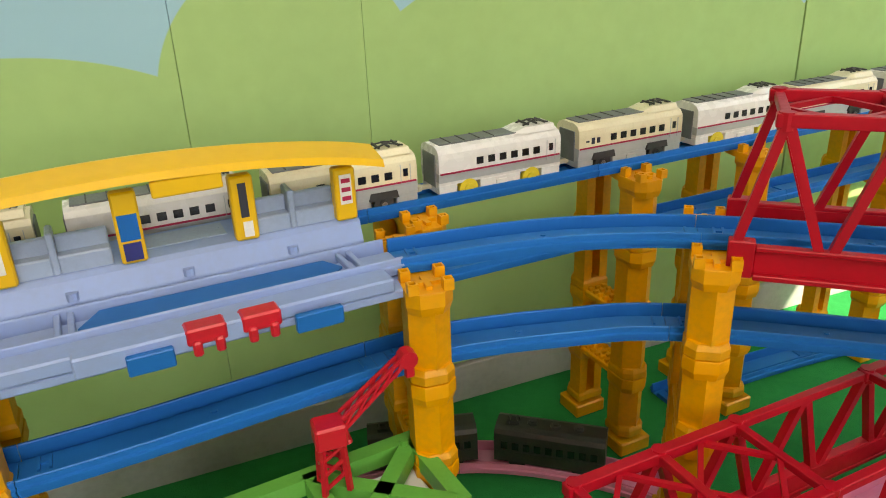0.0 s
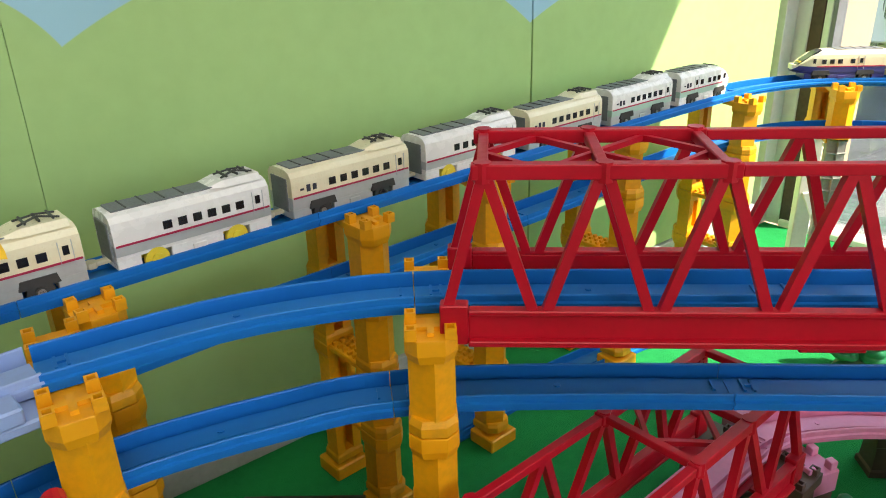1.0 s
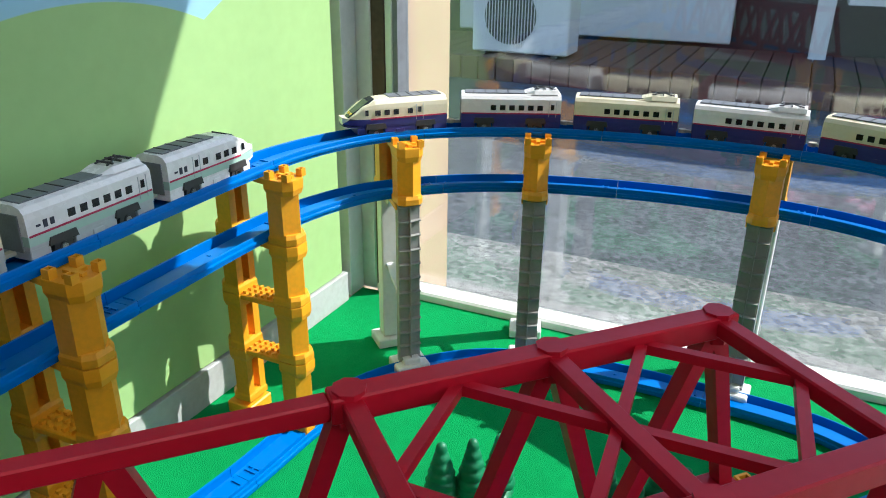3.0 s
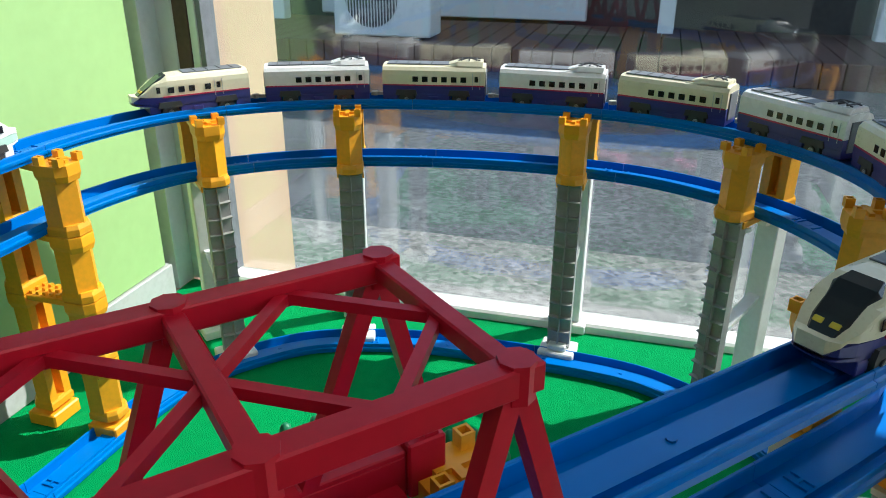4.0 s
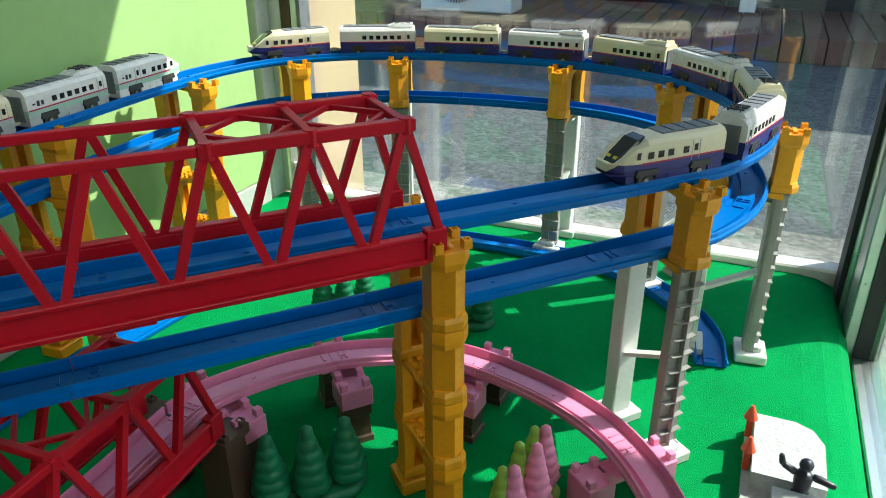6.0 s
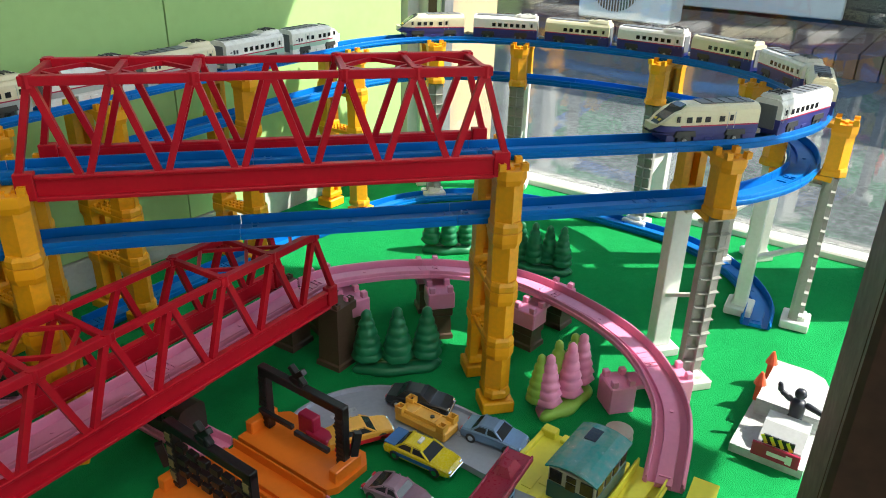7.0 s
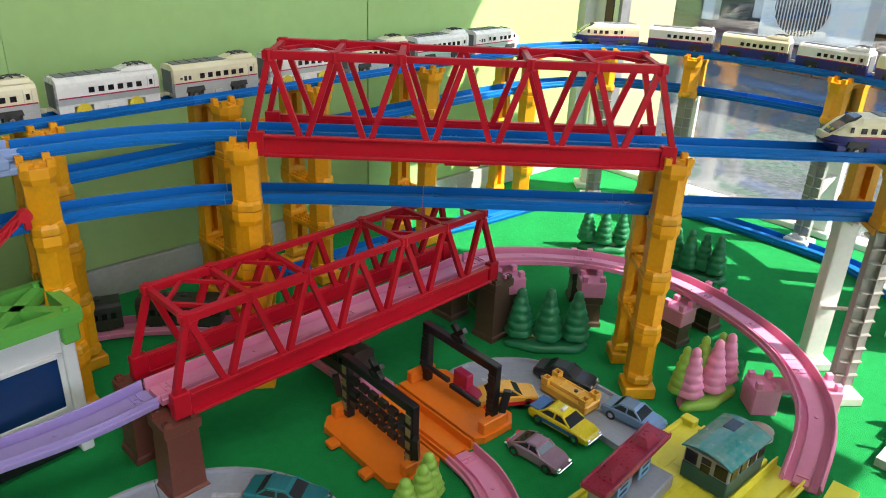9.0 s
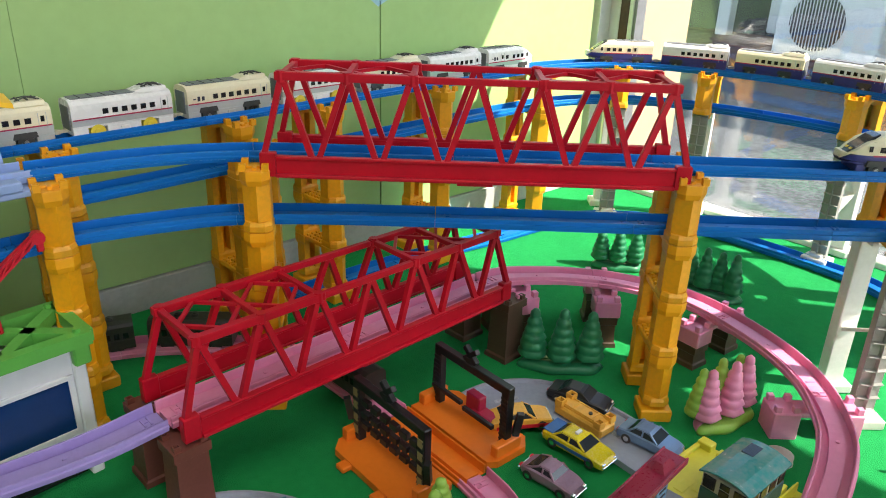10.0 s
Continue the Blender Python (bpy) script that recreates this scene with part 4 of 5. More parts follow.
s2 = upper.near(0.660, 0.040)
cars = round((s1 - s2) / PITCH)
s1 = s2 + cars * PITCH + 0.008
place(lead_blue, car_pose(upper, s1, 1))
for i in range(1, cars):
    place(mids_blue[i % 2], car_pose(upper, s1 - 0.004 - i * PITCH, -1))
place(lead_blue, car_pose(upper, s2, -1))

# ---------------------------------------------------------------- dark train on the carpet
dark_line = ground_pink


def dark_coach(s, forward=1):
    c, d = dark_line.at(s), dark_line.way(s)
    ob = thing("dark_coach", "dull black toy coach with round roof vents", "toy train car", pose(c.x, c.y, 0.006, 0, 0, math.degrees(math.atan2(d.y, d.x))), group="black toy coaches")
    L = 0.104
    bm = bmesh.new()
    loft(bm, [[(x, y, z) for y, z in car_section(0.033, 0.0075, 0.043, True)] for x in (-L / 2, L / 2)])
    part("body", bm, BLACK_COACH, ob)
    for s_ in (-1, 1):
        for i in range(9):
            part("window", boxes(((-0.042 + i * 0.0105, s_ * 0.0167, 0.026), (0.0062, 0.0007, 0.0075))), WINDOW_DARK, ob)
        part("rail_strip", boxes(((0, s_ * 0.0168, 0.0195), (L, 0.0008, 0.0012))), BLACK_COACH, ob)
        for x in (-0.03, 0.03):
            part("wheel", WHEELS["dark"], None, ob, at=Matrix.Translation((x, s_ * 0.0135, 0.0074)))
    for x in (-0.018, 0.004, 0.026):
        bm = bmesh.new()
        disc(bm, (x, 0, 0.0445), 0.0048, 0.0024, seg=14)
        disc(bm, (x, 0, 0.0462), 0.0028, 0.002, seg=12)
        part("roof_vent", bm, VENT, ob, "round grey roof vent")
    bm = boxes(((-0.036, -0.004, 0.0447), (0.012, 0.002, 0.0026)), ((-0.036, 0.004, 0.0447), (0.012, 0.002, 0.0026)), ((-0.033, 0, 0.0447), (0.002, 0.012, 0.0026)), ((-0.040, 0, 0.0447), (0.002, 0.012, 0.0026)))
    part("roof_rack", bm, VENT, ob)
    return ob


BLACK_COACH = material("worn_black_plastic", (0.030, 0.028, 0.026), 0.38, vary=0.2, scale=40, wear=(0.055, 0.048, 0.04))
VENT = material("dark_grey_plastic", (0.06, 0.06, 0.058), 0.4, vary=0.1)
s_mid = dark_line.near(-0.125, 0.118)
dark_coach(s_mid)
dark_coach(s_mid - 0.125)
dark_coach(dark_line.near(0.085, 0.036))


# ---------------------------------------------------------------- supports of the pink line
def brown_column(bm, x, y, h, w=0.036, d=0.034):
    loft(bm, [[(x + i * w * k / 2, y + j * d * k / 2, z) for i, j in ((-1, -1), (1, -1), (1, 1), (-1, 1))] for z, k in ((0.0, 1.06), (0.006, 1.04), (0.008, 0.92), (h - 0.012, 0.84), (h - 0.010, 0.98), (h, 0.98))])
    return bm


def socket_caps(bm, x, y, h):
    for i in (-1, 1):
        for j in (-1, 1):
            cx, cy = x + i * 0.0125, y + j * 0.0115
            for c, sz in (((cx - 0.0027, cy), (0.0012, 0.0066)), ((cx + 0.0027, cy), (0.0012, 0.0066)), ((cx, cy - 0.0027), (0.0042, 0.0012)), ((cx, cy + 0.0027), (0.0042, 0.0012))):
                box(bm, (*c, h + 0.0026), (*sz, 0.0054))
    return bm


def bridge_stand(m, mat, label):
    ob = thing("bridge_stand", label, "toy pier", m, group="brown bridge stands")
    for y in (-0.037, 0.037):
        bm = brown_column(bmesh.new(), 0, y, 0.083)
        part("column", socket_caps(bm, 0, y, 0.083), mat, ob)
    part("plate", boxes(((0, 0, 0.078), (0.026, 0.05, 0.007)), bevel=0.001), mat, ob)
    return ob


bridge_stand(pose(-0.060, -0.150, 0, 0, 0, 44.8), BROWN, "reddish brown plastic stand under the red bridge")
bridge_stand(pose(0.250, 0.150, 0, 0, 0, 44.8), DARK_BROWN, "dark brown plastic stand under the red bridge end")


def knob_block(h):
    bm = boxes(((0, 0, -h / 2), (0.034, 0.030, h)), bevel=0.0012)
    for i in (-1, 1):
        for j in (-1, 1):
            box(bm, (i * 0.0115, j * 0.0098, 0.0035), (0.0072, 0.0072, 0.008), None, 0.0006)
    return bm


def pink_stand(s, brown, label):
    c, d = pink.at(s), pink.way(s)
    ob = thing("track_stand", label, "toy pier", pose(c.x, c.y, 0, 0, 0, math.degrees(math.atan2(d.y, d.x))), group="pink track stands")
    top = c.z - (0.006 if brown else 0.014)
    for y in (-0.035, 0.035):
        h = 0.022 if brown else top
        part("knob_block", knob_block(h), PINK, ob, at=pose(0, y, top))
        if brown:
            bm = brown_column(bmesh.new(), 0, y, top - h - 0.0005, 0.030, 0.028)
            part("leg", bm, DARK_BROWN, ob, "dark brown leg")
    part("saddle", boxes(((0, 0, top - 0.0035), (0.026, 0.05, 0.007)), bevel=0.001), PINK, ob)
    return ob


for x, y, br in ((0.283, 0.168, True), (0.412, 0.196, True), (0.545, 0.142, True), (0.618, -0.020, False)):
    pink_stand(pink.near(x, y), br, "pink knobbed stand with dark brown legs" if br else "pink knobbed stand on the carpet")


# ---------------------------------------------------------------- trees
def cone_tree(h, r):
    """Tiers of drooping moulded branches."""
    bm = bmesh.new()
    secs, seg = [], 12
    tiers = 6
    for k in range(tiers):
        z0, z1 = h * (0.10 + 0.9 * k / tiers), h * (0.10 + 0.9 * (k + 1) / tiers)
        a = r * (1 - 0.82 * (k / tiers) ** 1.25)
        for z, q in ((z0, 0.86), (z0 + (z1 - z0) * 0.3, 1.0), (z1 - (z1 - z0) * 0.18, 0.84)):
            secs.append([(a * q * math.cos(t) * (1 + 0.06 * math.sin(5 * t + k)), a * q * math.sin(t) * (1 + 0.06 * math.sin(5 * t + k)), z) for t in (2 * math.pi * i / seg for i in range(seg))])
    secs.append([(0.12 * r * math.cos(2 * math.pi * i / seg), 0.12 * r * math.sin(2 * math.pi * i / seg), h * 1.02) for i in range(seg)])
    loft(bm, secs)
    return bm


def trunk(h, r):
    return disc(bmesh.new(), (0, 0, h / 2), r, h, seg=8)


def tree_row(m, length, mats, label, n=4, h=0.062, r=0.0165):
    ob = thing("toy_tree_row", label, "toy trees", m, group="moulded toy trees")
    half = length / 2
    for side, mat in zip((-1, 1), mats):
        bm = bmesh.new()
        out = []
        for i in range(25):
            t = math.pi * i / 24 + (math.pi if side < 0 else 0)
            out.append((math.cos(t) * half * (1 + 0.04 * math.sin(6 * t)), math.sin(t) * 0.019 * (1 + 0.08 * math.sin(6 * t))))
        loft(bm, [[(x * k, y * k, z) for x, y in out] for z, k in ((0.0, 0.97), (0.004, 1.0), (0.0085, 0.93), (0.0105, 0.80))])
        part("base", bm, mat, ob, smooth=True)
    for i in range(n):
        x = -half * 0.66 + 1.32 * half * i / (n - 1)
        hh = h * (1.0 if i % 2 else 0.94)
        mat = mats[0] if mats[0] == mats[1] else mats[1]
        y = 0.003 * (-1) ** i
        part("trunk", trunk(0.02, 0.0035), mat, ob, at=pose(x, y, 0.004))
        t = part("tree", cone_tree(hh, r), mat, ob, at=pose(x, y, 0.0095), smooth=True)
        if mats[0] != mats[1]:
            part("back_tree", cone_tree(hh * 0.97, r * 0.9), mats[0], ob, at=pose(x - 0.004, 0.012, 0.0095), smooth=True)
    return ob


DG = (TREE_GREEN, TREE_GREEN)
tree_row(pose(0.345, 0.097, 0, 0, 0, -4), 0.108, DG, "dark green moulded toy trees on one base", 3, 0.074, 0.0195)
tree_row(pose(0.480, 0.410, 0, 0, 0, -9), 0.085, DG, "dark green moulded toy trees on one base", 3, 0.064, 0.0165)
tree_row(pose(0.604, 0.318, 0, 0, 0, -30), 0.098, DG, "dark green moulded toy trees on one base", 4, 0.068, 0.0160)
tree_row(pose(0.520, -0.006, 0, 0, 0, 33), 0.094, (TREE_LIGHT, PINK), "pink and light green moulded toy trees on one base", 3, 0.070, 0.0165)
tree_row(pose(0.190, -0.205, 0, 0, 0, 60), 0.060, (TREE_LIGHT, TREE_LIGHT), "light green moulded toy trees", 3, 0.05)


# ---------------------------------------------------------------- level crossing
def level_crossing():
    ob = thing("level_crossing", "orange toy level crossing with black barrier frames", "toy crossing", pose(0.187, -0.074, 0, 0, 0, -48.7))
    oct_ = [(-0.050, -0.084), (0.050, -0.084), (0.064, -0.072), (0.064, 0.072), (0.050, 0.084), (-0.050, 0.084), (-0.064, 0.072), (-0.064, -0.072)]
    for s in (-1, 1):
        bm = bmesh.new()
        ys = [(-0.066, 0.024), (0.060, 0.024), (0.066, 0.034), (0.066, 0.074), (0.054, 0.086), (-0.054, 0.086), (-0.066, 0.074)]
        prism(bm, [(x, y * s) for x, y in ys][:: s], 0.001, 0.009)
        for x in (-0.060, 0.058):
            box(bm, (x, s * 0.052, 0.016), (0.010, 0.036, 0.014), None, 0.001)
        for x in (-0.03, 0.028):
            box(bm, (x, s * 0.090, 0.0045), (0.013, 0.014, 0.006), None, 0.001)
        part("ramp", bm, ORANGE, ob)
        # barrier frame: two ribbed posts, a head beam, a cross sign and the lowered arm
        fr = part("barrier_frame", boxes(((-0.053, s * 0.055, 0.047), (0.011, 0.009, 0.074)), ((0.053, s * 0.055, 0.047), (0.011, 0.009, 0.074)), ((0, s * 0.055, 0.080), (0.117, 0.009, 0.010)), bevel=0.0008), BLACK, ob, "black ribbed barrier frame")
        for x in (-0.053, 0.053):
            for k in range(11):
                part("rib", boxes(((x, s * 0.055 - 0.0048, 0.016 + k * 0.0055), (0.0095, 0.0012, 0.0022))), BLACK, fr)
        bm = bmesh.new()
        c = (-0.004, s * 0.055, 0.094)
        box(bm, c, (0.024, 0.006, 0.006), Matrix.Rotation(radians(40), 4, "Y"), 0.0006)
        box(bm, c, (0.024, 0.006, 0.006), Matrix.Rotation(radians(-40), 4, "Y"), 0.0006)
        box(bm, (-0.004, s * 0.055, 0.087), (0.008, 0.008, 0.008))
        part("cross_sign", bm, BLACK, ob)
        bm = boxes(((-0.030, s * 0.046, 0.036), (0.048, 0.005, 0.005)), ((0.022, s * 0.044, 0.034), (0.046, 0.005, 0.005)), bevel=0.0006)
        part("barrier_arm", bm, BLACK, ob)
        for x in (-0.064, 0.064):
            b = bmesh.new()
            beam(b, (x, s * 0.058, 0.030), (x * 1.04, s * 0.062, 0.056), 0.006, 0.007)
            part("lever", b, BLACK, ob)
        if s < 0:
            for k in range(6):
                for z in (0.032, 0.045, 0.060):
                    part("grille_bar", boxes(((-0.040 + k * 0.016, s * 0.0555, z), (0.012, 0.006, 0.0075)), bevel=0.0005), BLACK, ob)
            for x in (-0.053, 0.053):
                for k in range(4):
                    part("sign_panel", boxes(((x, s * 0.0602, 0.024 + k * 0.015), (0.007, 0.0008, 0.009))), GILT, ob, "dull gold panel")
    ln = Line([(-0.064, 0.0), (0.064, 0.0)])
    part("rail_piece", rail_piece(ln, 0.0003, 0.1277, 0.0012, 2), ORANGE, ob)
    part("red_stop", boxes(((-0.01, 0.072, 0.024), (0.022, 0.012, 0.022)), ((0.006, 0.072, 0.015), (0.03, 0.016, 0.008)), bevel=0.0012), STRIPE, ob, "dark red stop block")
    return ob


GILT = material("dull_gold_print", (0.30, 0.24, 0.10), 0.5)
level_crossing()


# ---------------------------------------------------------------- roads and cars
def road(name, pts, width, label):
    ln = Line(pts)
    ob = thing(name, label, "toy road", group="grey toy roads")
    n = max(1, round(ln.length / 0.11))
    half = width / 2
    sec = [(-half, 0.0), (-half, 0.0075), (-half + 0.003, 0.0075), (-half + 0.004, 0.0035), (half - 0.004, 0.0035), (half - 0.003, 0.0075), (half, 0.0075), (half, 0.0)]
    for i in range(n):
        a, b = ln.length * i / n + 0.0003, ln.length * (i + 1) / n - 0.0003
        bm, rings = bmesh.new(), []
        for k in range(11):
            s = a + (b - a) * k / 10
            c, d = ln.at(s), ln.way(s)
            side = Vector((d.y, -d.x, 0)).normalized()
            rings.append([c + side * x + Vector((0, 0, z + 0.001)) for x, z in sec])
        loft(bm, rings)
        r = part("road_piece", bm, ROAD_GREY, ob)
        m = ln.at((a + b) / 2)
        d = ln.way((a + b) / 2)
        part("marking", boxes(((0, 0, 0), (0.03, 0.006, 0.0006))), MARK, r, "worn white marking", at=pose(m.x, m.y, 0.0049, 0, 0, math.degrees(math.atan2(d.y, d.x))))
    return ob


MARK = material("worn_marking", (0.50, 0.53, 0.58), 0.6, vary=0.25, scale=120)
road("toy_road", [(0.225, -0.030), (0.255, 0.006), (0.295, 0.020), (0.335, 0.010), (0.375, -0.028), (0.425, -0.088)], 0.072, "grey plastic toy road beside the level crossing")
road("toy_road", [(-0.105, -0.30), (-0.085, -0.245), (-0.040, -0.205), (0.015, -0.190), (0.070, -0.205), (0.110, -0.245), (0.122, -0.30)], 0.070, "grey curved toy road under the teal car")


def toy_car(m, paint, label, roof=None, L=0.074, W=0.030, tall=0.021, bubble=False, lamp=False):
    ob = thing("toy_car", label, "toy car", m, group="die-cast toy cars")
    bm, rings = bmesh.new(), []
    prof = ((-0.5, 0.80, 0.010), (-0.47, 0.94, 0.0135), (-0.34, 1.0, 0.0150), (-0.10, 1.0, 0.0150), (0.16, 1.0, 0.0148), (0.36, 0.98, 0.0132), (0.46, 0.92, 0.0115), (0.5, 0.78, 0.0085))
    if bubble:
        prof = ((-0.5, 0.60, 0.008), (-0.44, 0.86, 0.0125), (-0.32, 1.0, 0.0150), (0.0, 1.0, 0.0158), (0.2, 1.0, 0.0150), (0.36, 0.96, 0.0135), (0.46, 0.82, 0.0110), (0.5, 0.55, 0.007))
    for u, k, h in prof:
        a = W / 2 * k
        rings.append([(u * L, -a * 0.92, 0.0038), (u * L, -a, 0.0075), (u * L, -a * 0.97, h - 0.0012), (u * L, -a * 0.84, h), (u * L, a * 0.84, h), (u * L, a * 0.97, h - 0.0012), (u * L, a, 0.0075), (u * L, a * 0.92, 0.0038)])
    loft(bm, rings)
    part("body", bm, paint, ob, smooth=False)
    bm = bmesh.new()
    lo, hi = 0.0142, tall
    x0, x1, x2, x3 = (-0.34, -0.20, 0.06, 0.22) if not bubble else (-0.36, -0.14, 0.06, 0.18)
    loft(bm, [[(x0 * L, -W * 0.43, lo), (x3 * L, -W * 0.43, lo), (x3 * L, W * 0.43, lo), (x0 * L, W * 0.43, lo)], [(x1 * L, -W * 0.35, hi), (x2 * L, -W * 0.35, hi), (x2 * L, W * 0.35, hi), (x1 * L, W * 0.35, hi)]])
    part("glasshouse", bm, GLASS_CAR, ob, "dark tinted windows")
    bm = bmesh.new()
    loft(bm, [[(x1 * L - 0.002, -W * 0.365, hi - 0.0006), (x2 * L + 0.002, -W * 0.365, hi - 0.0006), (x2 * L + 0.002, W * 0.365, hi - 0.0006), (x1 * L - 0.002, W * 0.365, hi - 0.0006)], [(x1 * L + 0.002, -W * 0.29, hi + 0.0012), (x2 * L - 0.002, -W * 0.29, hi + 0.0012), (x2 * L - 0.002, W * 0.29, hi + 0.0012), (x1 * L + 0.002, W * 0.29, hi + 0.0012)]])
    part("roof", bm, roof or paint, ob)
    for s in (-1, 1):
        for xx in (-0.06, x3 - 0.02, x0 + 0.02):
            b = bmesh.new()
            top = (max(x1, min(x2, xx)) * L, s * W * 0.358, hi)
            beam(b, (xx * L, s * W * 0.437, lo), top, 0.0016, 0.0016)
            part("window_pillar", b, paint, ob)
        for x in (-0.30, 0.30):
            w = part("wheel", disc(bmesh.new(), (x * L, s * (W / 2 - 0.0022), 0.0056), 0.0056, 0.0048, "Y", 16), TYRE, ob)
            part("hub", disc(bmesh.new(), (x * L, s * (W / 2 - 0.0002), 0.0056), 0.0030, 0.0016, "Y", 12), CHROME, w)
        part("headlight", boxes(((0.476 * L, s * W * 0.32, 0.0088), (0.0036, 0.0048, 0.0026)), bevel=0.0005), CHROME, ob)
        part("tail_light", boxes(((-0.488 * L, s * W * 0.30, 0.0100), (0.0024, 0.005, 0.0022)), bevel=0.0004), RED_BRIGHT, ob)
    part("bumper", boxes(((0.497 * L, 0, 0.0060), (0.003, W * 0.8, 0.0026)), ((-0.497 * L, 0, 0.0064), (0.003, W * 0.8, 0.0026)), bevel=0.0005), CHROME, ob)
    if lamp:
        part("roof_sign", boxes(((-0.02 * L, 0, hi + 0.0026), (0.004, 0.009, 0.0032)), bevel=0.0006), WHITE, ob)
    return ob


def paint(name, color, rough=0.3, metal=0.3):
    return material(name, color, rough, metal, vary=0.1, scale=50)


def heading(a, b):
    return math.degrees(math.atan2(b[1] - a[1], b[0] - a[0]))


LILAC = paint("lilac_paint", (0.36, 0.22, 0.30))
TAXI = paint("taxi_yellow_paint", (0.76, 0.60, 0.02), 0.25, 0.0)
SKY_BLUE = paint("grey_blue_paint", (0.17, 0.27, 0.42))
AMBER = paint("amber_paint", (0.78, 0.40, 0.05), 0.3, 0.0)
TEAL = paint("teal_paint", (0.02, 0.22, 0.26))
TAXI_BLUE = paint("taxi_blue_paint", (0.02, 0.12, 0.38), 0.3, 0.0)
ROAD_Z = 0.0047
toy_car(pose(0.309, -0.119, 0, 0, 0, -42), LILAC, "worn lilac rounded toy car on the carpet", bubble=True, L=0.066)
taxi = toy_car(pose(0.342, -0.074, ROAD_Z, 0, 0, -44), TAXI, "yellow toy taxi with dark blue rear", L=0.078, W=0.031, lamp=True)
part("rear_panel", boxes(((-0.031, 0, 0.0156), (0.013, 0.026, 0.0010)), ((-0.0, -0.0153, 0.0088), (0.05, 0.0008, 0.004)), ((-0.0, 0.0153, 0.0088), (0.05, 0.0008, 0.004))), TAXI_BLUE, taxi, "dark blue panel")
toy_car(pose(0.421, -0.060, ROAD_Z, 0, 0, -41), SKY_BLUE, "grey-blue toy saloon car on the road", L=0.068)
toy_car(pose(0.357, 0.014, ROAD_Z, 0, 0, -30), BLACK, "glossy black toy car on the road", L=0.074, W=0.030)
amber = toy_car(pose(0.283, -0.030, ROAD_Z, 0, 0, 12), AMBER, "amber and red toy saloon car", L=0.072)
part("lower_band", boxes(((0, -0.0152, 0.0066), (0.06, 0.0008, 0.0045)), ((0, 0.0152, 0.0066), (0.06, 0.0008, 0.0045))), RED_BRIGHT, amber, "red lower band")
toy_car(pose(0.068, -0.196, ROAD_Z, 0, 0, -12), TEAL, "teal toy coupe on the curved road", L=0.078, W=0.031)
toy_car(pose(0.112, -0.250, ROAD_Z, 0, 0, -75), WHITE, "white toy van on the curved road", L=0.060, W=0.029, tall=0.026)


def flipped_car(m):
    ob = thing("toy_truck_chassis", "amber toy truck lying upside down on the road", "toy car", m, group="die-cast toy cars")
    part("body", boxes(((0, 0, 0.0075), (0.066, 0.027, 0.012)), bevel=0.002), AMBER, ob)
    bm = boxes(((0, 0, 0.0145), (0.058, 0.019, 0.003)), ((0, -0.008, 0.0165), (0.05, 0.0016, 0.002)), ((0, 0.008, 0.0165), (0.05, 0.0016, 0.002)), ((-0.012, 0, 0.0165), (0.002, 0.017, 0.002)), ((0.014, 0, 0.0165), (0.002, 0.017, 0.002)), bevel=0.0004)
    part("chassis_plate", bm, AMBER, ob)
    for x in (-0.027, 0.027):
        for y in (-0.0095, 0.0095):
            bm = boxes(((x - 0.004, y, 0.017), (0.0014, 0.009, 0.008)), ((x + 0.004, y, 0.017), (0.0014, 0.009, 0.008)), ((x, y - 0.004, 0.017), (0.008, 0.0014, 0.008)), ((x, y + 0.004, 0.017), (0.008, 0.0014, 0.008)))
            part("axle_box", bm, AMBER, ob)
    part("screw", disc(bmesh.new(), (0.008, 0, 0.0165), 0.0024, 0.002, seg=10), TYRE, ob)
    return ob


flipped_car(pose(0.356, -0.024, ROAD_Z, 0, 0, -48))


# ---------------------------------------------------------------- lemon platform, kiosk and green tram body
def lemon_platform():
    m = pose(0.463, -0.068, 0.001, 0, 0, 221.6)   # x runs down the platform, y is across, away from the track
    ob = thing("lemon_platform", "lemon yellow toy platform with moulded paving and track", "toy station", m)
    part("slab", boxes(((0.15, 0.047, 0.004), (0.34, 0.090, 0.008)), bevel=0.0012), YELLOW_ST, ob)
    ln = Line([(-0.034, 0.117), (0.32, 0.117)])
    part("track_bed", rail_piece(ln, 0.0003, 0.353, 0.0, 3), YELLOW_ST, ob)
    part("kerb", boxes(((0.15, 0.0945, 0.006), (0.34, 0.004, 0.012)), bevel=0.0008), YELLOW_ST, ob)
    part("edge_rim", boxes(((0.15, 0.0035, 0.008), (0.34, 0.005, 0.009)), bevel=0.0008), YELLOW_ST, ob)
    part("corner_knob", boxes(((-0.014, 0.010, 0.010), (0.012, 0.016, 0.012)), ((-0.014, 0.030, 0.008), (0.012, 0.012, 0.008)), bevel=0.001), YELLOW_ST, ob)
    rng = random.Random(5)
    for i in range(11):
        for j in range(5):
            if rng.random() < 0.55:
                part("paving", boxes(((0.02 + i * 0.026 + (j % 2) * 0.012, 0.016 + j * 0.0125, 0.0083), (0.022, 0.0105, 0.0012)), bevel=0.0003), YELLOW_ST, ob)
    for i in range(30):
        part("edge_stud", boxes(((0.01 + i * 0.0095, 0.085, 0.0084), (0.0035, 0.006, 0.0014))), YELLOW_ST, ob)
    return ob


lemon_platform()


